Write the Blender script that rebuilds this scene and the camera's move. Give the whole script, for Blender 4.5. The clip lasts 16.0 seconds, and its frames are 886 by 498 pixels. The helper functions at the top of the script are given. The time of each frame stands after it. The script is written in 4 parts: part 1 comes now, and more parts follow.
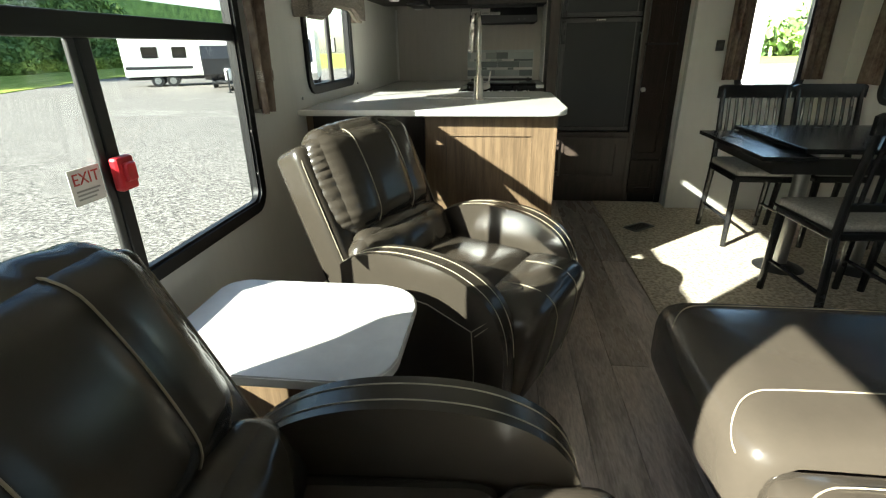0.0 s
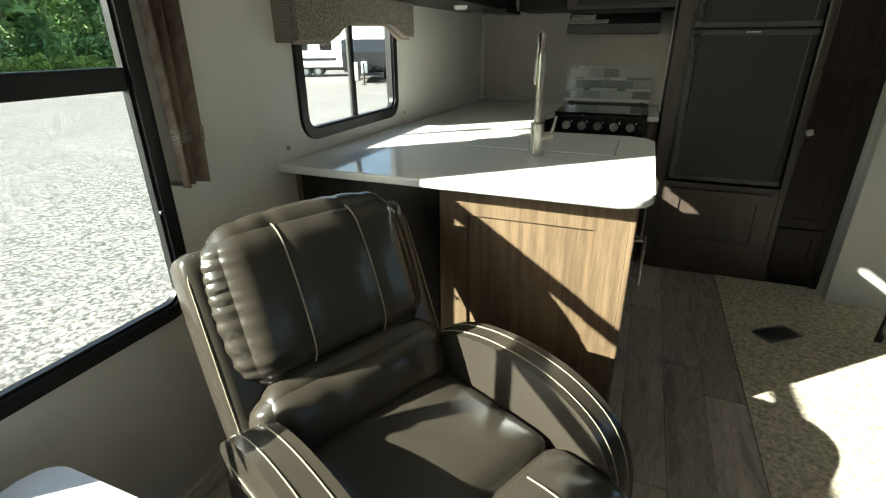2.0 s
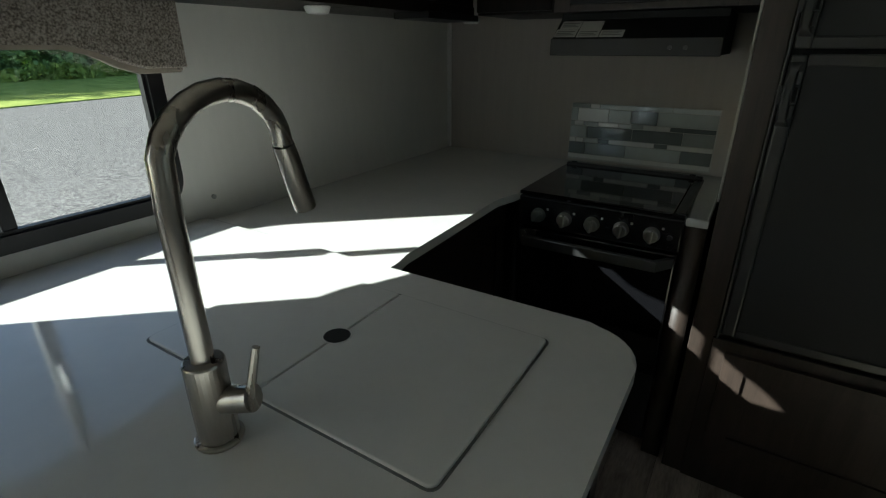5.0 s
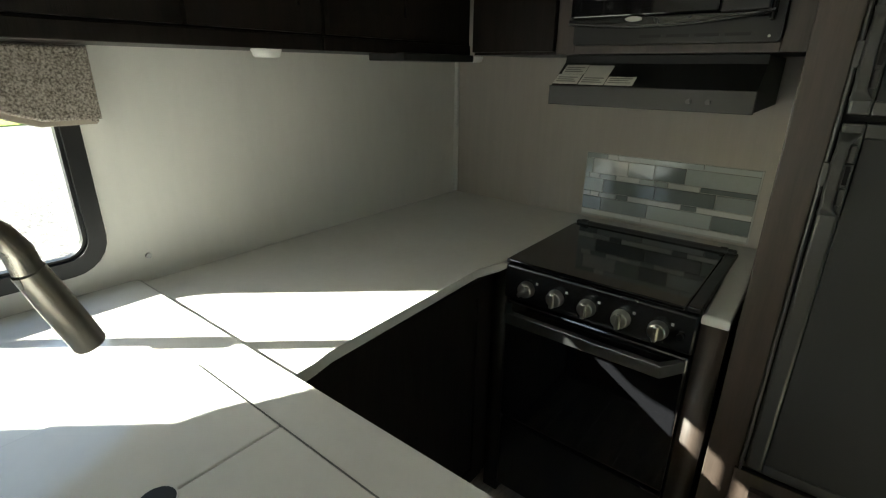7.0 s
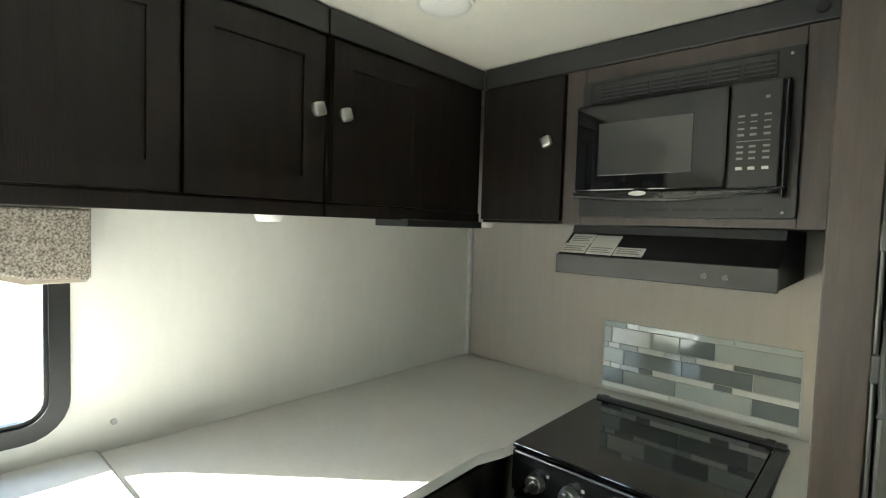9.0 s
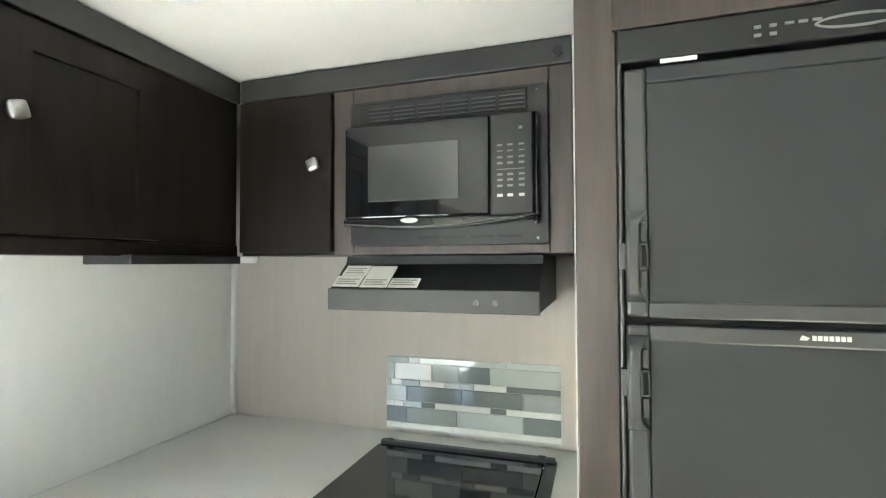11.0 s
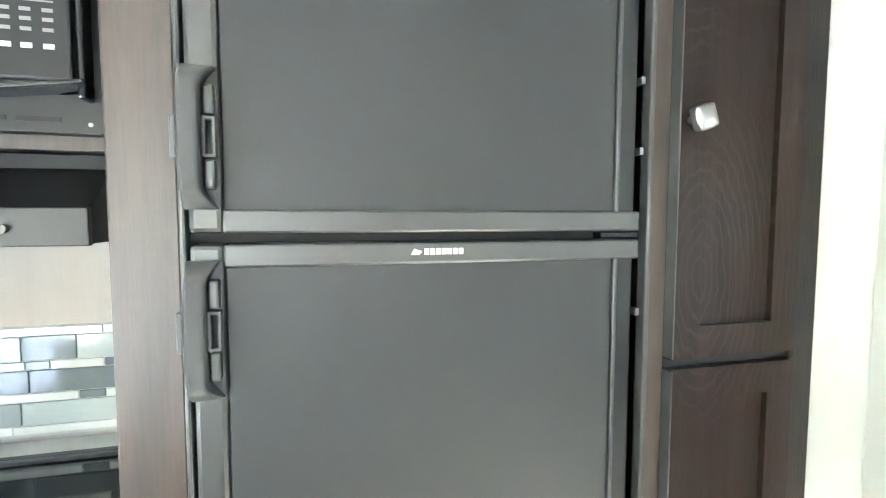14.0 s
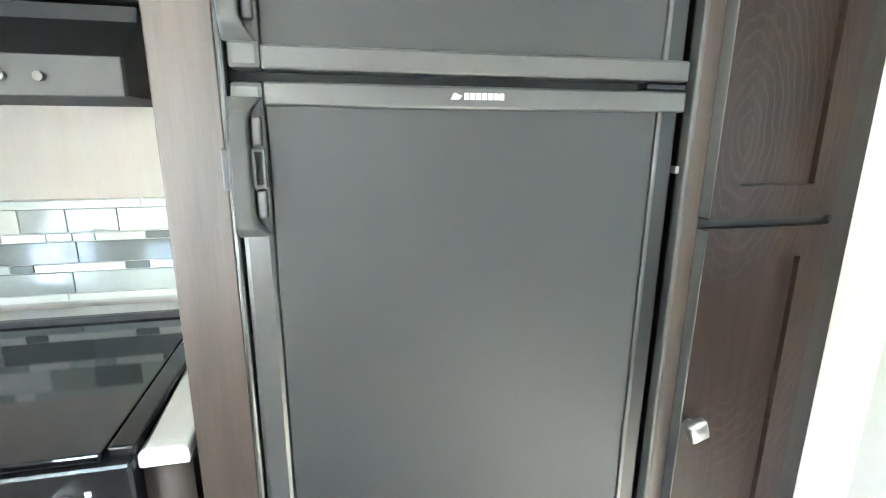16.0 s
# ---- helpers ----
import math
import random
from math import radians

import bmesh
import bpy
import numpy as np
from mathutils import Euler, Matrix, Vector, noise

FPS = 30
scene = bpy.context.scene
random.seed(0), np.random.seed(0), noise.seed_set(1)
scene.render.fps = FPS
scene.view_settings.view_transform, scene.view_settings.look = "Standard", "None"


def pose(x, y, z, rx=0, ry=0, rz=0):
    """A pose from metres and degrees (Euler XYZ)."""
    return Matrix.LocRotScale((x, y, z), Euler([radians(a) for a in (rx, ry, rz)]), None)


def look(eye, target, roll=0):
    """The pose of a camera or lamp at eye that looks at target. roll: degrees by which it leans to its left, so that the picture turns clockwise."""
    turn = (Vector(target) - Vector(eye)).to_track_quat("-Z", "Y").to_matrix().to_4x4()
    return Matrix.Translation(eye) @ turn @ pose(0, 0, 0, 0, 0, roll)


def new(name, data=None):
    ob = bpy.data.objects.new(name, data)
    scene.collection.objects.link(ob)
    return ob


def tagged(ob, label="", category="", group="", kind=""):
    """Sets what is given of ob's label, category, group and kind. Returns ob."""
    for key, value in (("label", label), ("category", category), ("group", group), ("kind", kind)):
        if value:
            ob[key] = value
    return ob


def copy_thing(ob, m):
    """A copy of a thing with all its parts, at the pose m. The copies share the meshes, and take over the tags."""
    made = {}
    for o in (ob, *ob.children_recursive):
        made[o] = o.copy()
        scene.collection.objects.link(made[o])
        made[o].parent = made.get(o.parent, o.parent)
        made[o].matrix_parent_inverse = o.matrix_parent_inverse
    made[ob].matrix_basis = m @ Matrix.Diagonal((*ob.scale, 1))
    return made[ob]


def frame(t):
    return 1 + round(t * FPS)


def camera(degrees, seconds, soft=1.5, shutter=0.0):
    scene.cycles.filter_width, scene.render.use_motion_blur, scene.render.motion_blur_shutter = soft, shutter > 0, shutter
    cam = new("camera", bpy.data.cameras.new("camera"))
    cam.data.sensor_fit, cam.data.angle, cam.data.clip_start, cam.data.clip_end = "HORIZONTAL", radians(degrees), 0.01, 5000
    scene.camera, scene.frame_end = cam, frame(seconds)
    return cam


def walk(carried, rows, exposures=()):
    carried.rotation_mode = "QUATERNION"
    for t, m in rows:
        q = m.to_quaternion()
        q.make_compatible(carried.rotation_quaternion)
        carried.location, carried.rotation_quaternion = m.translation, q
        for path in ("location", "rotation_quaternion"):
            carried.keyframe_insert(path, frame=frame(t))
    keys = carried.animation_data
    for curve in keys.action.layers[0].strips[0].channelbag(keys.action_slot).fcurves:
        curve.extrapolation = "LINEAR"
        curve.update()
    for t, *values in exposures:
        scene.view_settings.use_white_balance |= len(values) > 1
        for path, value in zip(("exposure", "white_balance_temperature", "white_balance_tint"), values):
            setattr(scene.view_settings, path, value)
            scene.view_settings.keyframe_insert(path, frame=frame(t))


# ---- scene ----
cam = camera(84.6, 16.0, soft=1.2)
PATH = [
    (0, (0.39, 0.302, 1.177), (0.172, 2.137, 0.413), -0.8),
    (0.5, (0.448, 0.458, 1.219), (0.129, 2.276, 0.448), -0.6),
    (1, (0.499, 0.714, 1.245), (0.055, 2.503, 0.469), -0.5),
    (1.5, (0.533, 0.936, 1.26), (-0.034, 2.69, 0.485), -0.5),
    (2, (0.621, 1.183, 1.313), (-0.063, 2.891, 0.528), -0.4),
    (2.5, (0.651, 1.441, 1.303), (-0.091, 3.125, 0.52), -0.3),
    (3, (0.664, 1.725, 1.348), (-0.072, 3.406, 0.551), -0.5),
    (3.5, (0.728, 2.026, 1.345), (-0.019, 3.705, 0.555), 0.0),
    (4, (0.756, 2.26, 1.347), (-0.048, 3.914, 0.562), -0.1),
    (4.5, (0.753, 2.523, 1.364), (-0.137, 4.136, 0.586), -0.2),
    (6.8, (0.849, 3.079, 1.428), (-0.331, 4.522, 0.701), 0.2),
    (7, (0.808, 3.099, 1.442), (-0.358, 4.567, 0.745), 0.6),
    (7.5, (0.803, 3.168, 1.462), (-0.428, 4.652, 0.93), 0.4),
    (8, (0.823, 3.205, 1.467), (-0.509, 4.664, 1.156), 0.5),
    (8.2, (0.818, 3.207, 1.466), (-0.543, 4.654, 1.24), 0.6),
    (10.3, (0.777, 3.31, 1.473), (-0.31, 4.988, 1.527), -0.3),
    (10.5, (0.758, 3.327, 1.463), (-0.178, 5.093, 1.532), -0.1),
    (11, (0.766, 3.379, 1.461), (0.154, 5.282, 1.518), -0.2),
    (11.5, (0.761, 3.408, 1.451), (0.525, 5.393, 1.513), -0.2),
    (12, (0.816, 3.455, 1.458), (0.809, 5.454, 1.494), -0.3),
    (12.5, (0.893, 3.523, 1.44), (1.063, 5.515, 1.481), -0.2),
    (13, (0.947, 3.578, 1.421), (1.251, 5.554, 1.445), -0.0),
    (13.5, (0.948, 3.608, 1.403), (1.339, 5.569, 1.366), 0.1),
    (14, (0.94, 3.671, 1.39), (1.445, 5.601, 1.253), 0.1),
    (14.5, (0.938, 3.73, 1.36), (1.541, 5.62, 1.111), 0.1),
    (15, (0.944, 3.757, 1.349), (1.607, 5.611, 0.997), 0.1),
    (15.5, (0.933, 3.722, 1.333), (1.499, 5.584, 0.871), 0.3),
    (16, (0.912, 3.665, 1.31), (1.338, 5.559, 0.829), 0.4),
]
walk(cam, [(t, look(eye, target, roll)) for t, eye, target, roll in PATH],
     [(0, 3.55, 6550, 7), (1.5, 3.45, 6550, 7), (2.5, 3.85, 6300, 4), (3.0, 3.85, 6150, 2.5), (3.5, 3.5, 6350, 3.5), (4.0, 2.95, 6050, 5.5), (4.5, 2.35, 5850, 7.5),
      (7.0, 4.05, 6500, 7.5), (8.0, 4.85, 6400, 6.5), (10.5, 6.1, 5950, 12), (11.0, 6.4, 5850, 12.5), (12.5, 6.85, 5650, 13.5), (13.0, 7.0, 5600, 13.5), (14.5, 7.2, 5550, 13.5), (16, 7.3, 5550, 13)])

# ---- light ----
XW = -0.56
SUN_EL, SUN_DIR = 26.5, (0.749, 0.663)
world = bpy.data.worlds.new("sky")
scene.world = world
world.use_nodes = True
wn = world.node_tree.nodes
sky = wn.new("ShaderNodeTexSky")
sky.sky_type, sky.sun_disc = "NISHITA", False
sky.sun_elevation = radians(SUN_EL)
sky.sun_rotation = math.atan2(-SUN_DIR[0], -SUN_DIR[1])
wn["Background"].inputs["Strength"].default_value = 0.070
world.node_tree.links.new(sky.outputs[0], wn["Background"].inputs["Color"])
sun = new("sun", bpy.data.lights.new("sun", "SUN"))
sun.data.energy, sun.data.angle, sun.data.color = 5.0, radians(0.5), (1.0, 0.95, 0.87)
c = math.cos(radians(SUN_EL))
sun.matrix_world = look((-10 * SUN_DIR[0] * c, -10 * SUN_DIR[1] * c, 10 * math.sin(radians(SUN_EL))), (0, 0, 0))


def fill_light(name, place, target, w, h, watts):
    ob = new(name, bpy.data.lights.new(name, "AREA"))
    ob.data.shape, ob.data.size, ob.data.size_y, ob.data.energy = "RECTANGLE", w, h, watts
    ob.data.color = (0.93, 0.97, 1.0)
    ob.matrix_world = look(place, target)
    return ob


# fill lamp added in the unseen window opening behind the camera, besides the sky
fill_light("fill_side_window", (XW - 0.02, -0.44, 1.20), (1.0, -0.3, 1.0), 0.95, 1.05, 0.5)

# ---- materials ----


def mat(name, col, rough=0.5, metal=0.0, spec=0.5, var=0.0, scale=8.0, stretch=(1, 1, 1), bump=0.0, bscale=120.0,
        rvar=0.0, col2=None, coat=0.0, island=0.0, detail=4.0, hard=0.18):
    """A procedural surface: base colour with broad variation, fine grain, bump and uneven gloss."""
    m = bpy.data.materials.new(name)
    m.use_nodes = True
    n, l = m.node_tree.nodes, m.node_tree.links
    p = n["Principled BSDF"]
    p.inputs["Roughness"].default_value, p.inputs["Metallic"].default_value = rough, metal
    p.inputs["Specular IOR Level"].default_value = spec
    p.inputs["Coat Weight"].default_value = coat
    tc = n.new("ShaderNodeTexCoord")
    mp = n.new("ShaderNodeMapping")
    mp.inputs["Scale"].default_value = stretch
    l.new(tc.outputs["Object"], mp.inputs["Vector"])
    no = n.new("ShaderNodeTexNoise")
    no.inputs["Scale"].default_value, no.inputs["Detail"].default_value = scale, detail
    l.new(mp.outputs[0], no.inputs["Vector"])
    a = (*col, 1)
    b = (*(col2 or [x * (1 - var) for x in col]), 1)
    if var or col2:
        fine = n.new("ShaderNodeTexNoise")
        fine.inputs["Scale"].default_value, fine.inputs["Detail"].default_value = scale * 7, 3
        l.new(mp.outputs[0], fine.inputs["Vector"])
        ad = n.new("ShaderNodeMath")
        ad.operation = "MULTIPLY_ADD"
        ad.inputs[1].default_value, ad.inputs[2].default_value = 0.45, -0.22
        l.new(fine.outputs["Fac"], ad.inputs[0])
        ad2 = n.new("ShaderNodeMath")
        l.new(no.outputs["Fac"], ad2.inputs[0])
        l.new(ad.outputs[0], ad2.inputs[1])
        rmp = n.new("ShaderNodeValToRGB")
        rmp.color_ramp.elements[0].position, rmp.color_ramp.elements[1].position = 0.5 - hard, 0.5 + hard
        rmp.color_ramp.elements[0].color, rmp.color_ramp.elements[1].color = a, b
        l.new(ad2.outputs[0], rmp.inputs[0])
        out = rmp.outputs[0]
        if island:
            oi = n.new("ShaderNodeObjectInfo")
            hs = n.new("ShaderNodeHueSaturation")
            mr = n.new("ShaderNodeMapRange")
            mr.inputs["To Min"].default_value, mr.inputs["To Max"].default_value = 1 - island, 1 + island
            l.new(oi.outputs["Random"], mr.inputs["Value"])
            l.new(mr.outputs[0], hs.inputs["Value"])
            l.new(out, hs.inputs["Color"])
            out = hs.outputs[0]
            # each piece takes its own stretch of the grain
            cb = n.new("ShaderNodeCombineXYZ")
            mu = n.new("ShaderNodeMath")
            mu.operation = "MULTIPLY"
            mu.inputs[1].default_value = 40
            l.new(oi.outputs["Random"], mu.inputs[0])
            for i in range(3):
                l.new(mu.outputs[0], cb.inputs[i])
            l.new(cb.outputs[0], mp.inputs["Location"])
        l.new(out, p.inputs["Base Color"])
    else:
        p.inputs["Base Color"].default_value = a
    if rvar:
        mr = n.new("ShaderNodeMapRange")
        mr.inputs["To Min"].default_value, mr.inputs["To Max"].default_value = rough - rvar, rough + rvar
        l.new(no.outputs["Fac"], mr.inputs["Value"])
        l.new(mr.outputs[0], p.inputs["Roughness"])
    if bump:
        bn = n.new("ShaderNodeTexNoise")
        bn.inputs["Scale"].default_value, bn.inputs["Detail"].default_value = bscale, 4
        l.new(mp.outputs[0], bn.inputs["Vector"])
        bp = n.new("ShaderNodeBump")
        bp.inputs["Strength"].default_value, bp.inputs["Distance"].default_value = bump, 0.002
        l.new(bn.outputs["Fac"], bp.inputs["Height"])
        l.new(bp.outputs[0], p.inputs["Normal"])
    return m


def glass_mat(name, tint=(0.94, 0.97, 0.96)):
    m = bpy.data.materials.new(name)
    m.use_nodes = True
    n, l = m.node_tree.nodes, m.node_tree.links
    n.remove(n["Principled BSDF"])
    tr, gl, mx, lw, pw, ml = (n.new("ShaderNodeBsdfTransparent"), n.new("ShaderNodeBsdfGlossy"), n.new("ShaderNodeMixShader"), n.new("ShaderNodeLayerWeight"),
                              n.new("ShaderNodeMath"), n.new("ShaderNodeMath"))
    tr.inputs[0].default_value = (*tint, 1)
    gl.inputs["Roughness"].default_value = 0.01
    pw.operation, ml.operation = "POWER", "MULTIPLY_ADD"
    pw.inputs[1].default_value = 4.0
    ml.inputs[1].default_value, ml.inputs[2].default_value = 0.22, 0.02
    l.new(lw.outputs["Facing"], pw.inputs[0])
    l.new(pw.outputs[0], ml.inputs[0])
    l.new(ml.outputs[0], mx.inputs[0])
    l.new(tr.outputs[0], mx.inputs[1])
    l.new(gl.outputs[0], mx.inputs[2])
    l.new(mx.outputs[0], n["Material Output"].inputs[0])
    return m


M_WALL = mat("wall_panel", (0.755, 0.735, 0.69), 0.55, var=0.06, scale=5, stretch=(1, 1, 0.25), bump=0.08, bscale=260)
# the wall panel again, darkened in colour against the strong light on the end wall
M_ENDWALL = mat("dimmed_wall_panel", (0.56, 0.55, 0.52), 0.55, var=0.05, scale=5, stretch=(1, 1, 0.25), bump=0.08, bscale=260)
M_TAUPE = mat("taupe_panel", (0.55, 0.505, 0.46), 0.5, var=0.10, scale=9, stretch=(5, 5, 0.3), bump=0.12, bscale=90, hard=0.3)
M_CEIL = mat("ceiling_panel", (0.78, 0.75, 0.68), 0.6, var=0.04, scale=4, bump=0.05)
M_TRIM = mat("white_trim", (0.72, 0.70, 0.65), 0.4, var=0.04)
M_PLANK = mat("vinyl_plank", (0.62, 0.53, 0.48), 0.28, col2=(0.28, 0.235, 0.21), scale=5, stretch=(4, 0.7, 1), bump=0.25, bscale=60, rvar=0.08, island=0.22, detail=9, hard=0.19)
M_SUB = mat("subfloor", (0.02, 0.017, 0.015), 0.8, var=0.2)
M_CARPET = mat("speckled_carpet", (0.74, 0.66, 0.53), 0.95, spec=0.1, col2=(0.34, 0.29, 0.22), scale=55, bump=1.0, bscale=150, detail=6)
M_LEATHER = mat("dark_leather", (0.043, 0.0355, 0.0275), 0.24, var=0.06, scale=14, bump=0.05, bscale=240, rvar=0.025)
M_THREAD = mat("cream_thread", (0.31, 0.265, 0.19), 0.7, var=0.15, scale=200)
M_PLASTIC = mat("black_plastic", (0.016, 0.016, 0.016), 0.38, var=0.2, rvar=0.08, bump=0.05)
M_BLACKMETAL = mat("black_enamel", (0.014, 0.014, 0.015), 0.25, var=0.2, rvar=0.06)
M_FRAME = mat("black_window_frame", (0.009, 0.009, 0.010), 0.42, spec=0.35, var=0.2, rvar=0.08)
M_COUNTER = mat("white_solid_surface", (0.74, 0.73, 0.70), 0.09, var=0.05, scale=6, rvar=0.03, bump=0.01)
M_LAMTOP = mat("pale_marble_laminate", (0.70, 0.69, 0.67), 0.25, col2=(0.60, 0.59, 0.58), scale=4, rvar=0.05, detail=9)
M_WOOD = mat("stained_oak", (0.058, 0.040, 0.0305), 0.46, spec=0.8, col2=(0.034, 0.0235, 0.0175), scale=5, stretch=(7, 7, 0.55), bump=0.08, bscale=50, rvar=0.08, detail=8, hard=0.18)
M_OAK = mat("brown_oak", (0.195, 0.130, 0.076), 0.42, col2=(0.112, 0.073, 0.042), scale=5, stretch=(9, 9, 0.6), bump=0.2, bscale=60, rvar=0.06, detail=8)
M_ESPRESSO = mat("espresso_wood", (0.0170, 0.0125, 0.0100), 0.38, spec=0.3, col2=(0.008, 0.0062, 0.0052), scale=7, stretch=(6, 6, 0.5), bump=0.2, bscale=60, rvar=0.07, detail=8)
M_DARKGREY = mat("charcoal_trim", (0.035, 0.034, 0.033), 0.4, var=0.15)
M_NICKEL = mat("brushed_nickel", (0.50, 0.46, 0.41), 0.28, metal=1.0, var=0.12, scale=40, stretch=(1, 1, 0.1), rvar=0.05)
M_CHROME = mat("satin_chrome", (0.56, 0.55, 0.525), 0.30, metal=1.0, rvar=0.04)
M_STEEL = mat("satin_steel", (0.42, 0.42, 0.41), 0.35, metal=1.0, var=0.1, rvar=0.05)
M_FRIDGE = mat("black_door_panel", (0.030, 0.0315, 0.0315), 0.52, var=0.06, scale=3, rvar=0.04, bump=0.03, bscale=300)
M_BEZEL = mat("grey_bezel", (0.10, 0.10, 0.098), 0.3, metal=0.5, var=0.08, rvar=0.05)
M_HANDLE = mat("grey_moulded_plastic", (0.085, 0.085, 0.084), 0.35, var=0.08, rvar=0.06)
M_BLACKGLASS = mat("black_glass", (0.006, 0.006, 0.007), 0.06, coat=0.3)
M_HOODIN = mat("matte_black", (0.006, 0.006, 0.006), 0.6)
M_PAPER = mat("white_label", (0.72, 0.70, 0.66), 0.6, var=0.05)
M_PRINT = mat("grey_print", (0.30, 0.29, 0.27), 0.6)
M_RED = mat("red_plastic", (0.55, 0.02, 0.03), 0.35, var=0.15)
M_GROOVE = mat("grey_seam", (0.16, 0.16, 0.155), 0.6)
M_KEY = mat("pale_key_print", (0.26, 0.255, 0.24), 0.6)
M_REDINK = mat("red_ink", (0.5, 0.05, 0.04), 0.6)
M_WHITE = mat("white_plastic", (0.78, 0.77, 0.74), 0.35, var=0.03)
M_FABRIC = mat("woven_fabric", (0.46, 0.405, 0.35), 0.9, spec=0.15, col2=(0.11, 0.092, 0.075), scale=240, bump=0.8, bscale=420, detail=2)
M_PIPING = mat("beige_lining", (0.36, 0.31, 0.25), 0.85, var=0.12, scale=90, bump=0.3)
M_CURTAIN = mat("brown_curtain", (0.085, 0.055, 0.04), 0.85, spec=0.15, col2=(0.24, 0.19, 0.15), scale=9, stretch=(1, 1, 0.6), bump=0.3, bscale=300)
M_SEATCLOTH = mat("grey_seat_cloth", (0.30, 0.285, 0.26), 0.9, spec=0.15, col2=(0.20, 0.19, 0.175), scale=90, bump=0.4, bscale=300)
M_GLASS = glass_mat("window_glass")
M_DARKGLASS = glass_mat("privacy_glass", (0.40, 0.42, 0.42))
M_PALEGLASS = glass_mat("pale_window_glass", (0.68, 0.705, 0.695))
M_TINTGLASS = glass_mat("tinted_window_glass", (0.625, 0.655, 0.645))
M_TILE = [mat("glass_tile_" + k, c, 0.10, var=0.10, scale=6, coat=0.4, island=0.12) for k, c in
          (("pale", (0.78, 0.79, 0.76)), ("grey", (0.38, 0.41, 0.405)), ("slate", (0.20, 0.225, 0.228)), ("mist", (0.53, 0.58, 0.57)))]
M_GROUT = mat("grout", (0.60, 0.60, 0.57), 0.7, var=0.08)
M_GRAVEL = mat("gravel", (0.31, 0.29, 0.265), 0.95, spec=0.1, col2=(0.085, 0.08, 0.074), scale=25, bump=1.0, bscale=50, detail=5, hard=0.12)
M_GRASS = mat("grass", (0.40, 0.45, 0.11), 0.95, spec=0.1, col2=(0.19, 0.26, 0.045), scale=0.9, bump=0.8, bscale=8, detail=10)
M_LEAF = mat("leaves", (0.30, 0.42, 0.15), 0.75, spec=0.2, col2=(0.085, 0.16, 0.06), scale=0.5)
M_WEED = mat("weeds", (0.32, 0.38, 0.09), 0.85, spec=0.15, col2=(0.13, 0.19, 0.04), scale=1.2)
M_RVWHITE = mat("white_fibreglass", (0.74, 0.74, 0.72), 0.3, var=0.05, scale=1)
M_RVDARK = mat("dark_fibreglass", (0.03, 0.032, 0.035), 0.25, var=0.2, scale=1)
M_RUBBER = mat("rubber", (0.015, 0.015, 0.015), 0.7, var=0.2)



def cathedral_wood(name, col, vein, rough):
    """Dark stained oak with arched growth rings as paler open grain over fine upright pores."""
    m = mat(name, col, rough, col2=tuple(0.5 * k for k in col), scale=7, stretch=(7, 7, 0.5), bump=0.1, bscale=60, rvar=0.06, detail=8, spec=0.25)
    n, l = m.node_tree.nodes, m.node_tree.links
    p = n["Principled BSDF"]
    base = p.inputs["Base Color"].links[0].from_socket
    tc, mp, wv, rmp, no, mu, mx = (n.new("ShaderNodeTexCoord"), n.new("ShaderNodeMapping"), n.new("ShaderNodeTexWave"), n.new("ShaderNodeValToRGB"),
                                   n.new("ShaderNodeTexNoise"), n.new("ShaderNodeMath"), n.new("ShaderNodeMix"))
    mp.inputs["Location"].default_value = (-1.46 * 5.0, 0, -1.30 * 2.2)
    mp.inputs["Scale"].default_value = (5.0, 0.0, 2.2)
    wv.wave_type, wv.rings_direction = "RINGS", "SPHERICAL"
    wv.inputs["Scale"].default_value, wv.inputs["Distortion"].default_value = 6.0, 5.0
    wv.inputs["Detail"].default_value, wv.inputs["Detail Scale"].default_value = 2.5, 1.6
    rmp.color_ramp.elements[0].position, rmp.color_ramp.elements[1].position = 0.72, 1.0
    no.inputs["Scale"].default_value = 3.5
    mu.operation = "MULTIPLY"
    mx.data_type = "RGBA"
    l.new(tc.outputs["Object"], mp.inputs["Vector"])
    l.new(mp.outputs[0], wv.inputs["Vector"])
    l.new(tc.outputs["Object"], no.inputs["Vector"])
    l.new(wv.outputs["Fac"], rmp.inputs[0])
    l.new(rmp.outputs[0], mu.inputs[0])
    patch = n.new("ShaderNodeValToRGB")
    patch.color_ramp.elements[0].position, patch.color_ramp.elements[1].position = 0.52, 0.74
    l.new(no.outputs["Fac"], patch.inputs[0])
    l.new(patch.outputs[0], mu.inputs[1])
    l.new(mu.outputs[0], mx.inputs[0])
    l.new(base, mx.inputs[6])
    mx.inputs[7].default_value = (*vein, 1)
    l.new(mx.outputs[2], p.inputs["Base Color"])
    return m


M_PANTRY = cathedral_wood("cathedral_oak", (0.022, 0.0125, 0.0090), (0.036, 0.0235, 0.0175), 0.42)

# ---- mesh helpers ----


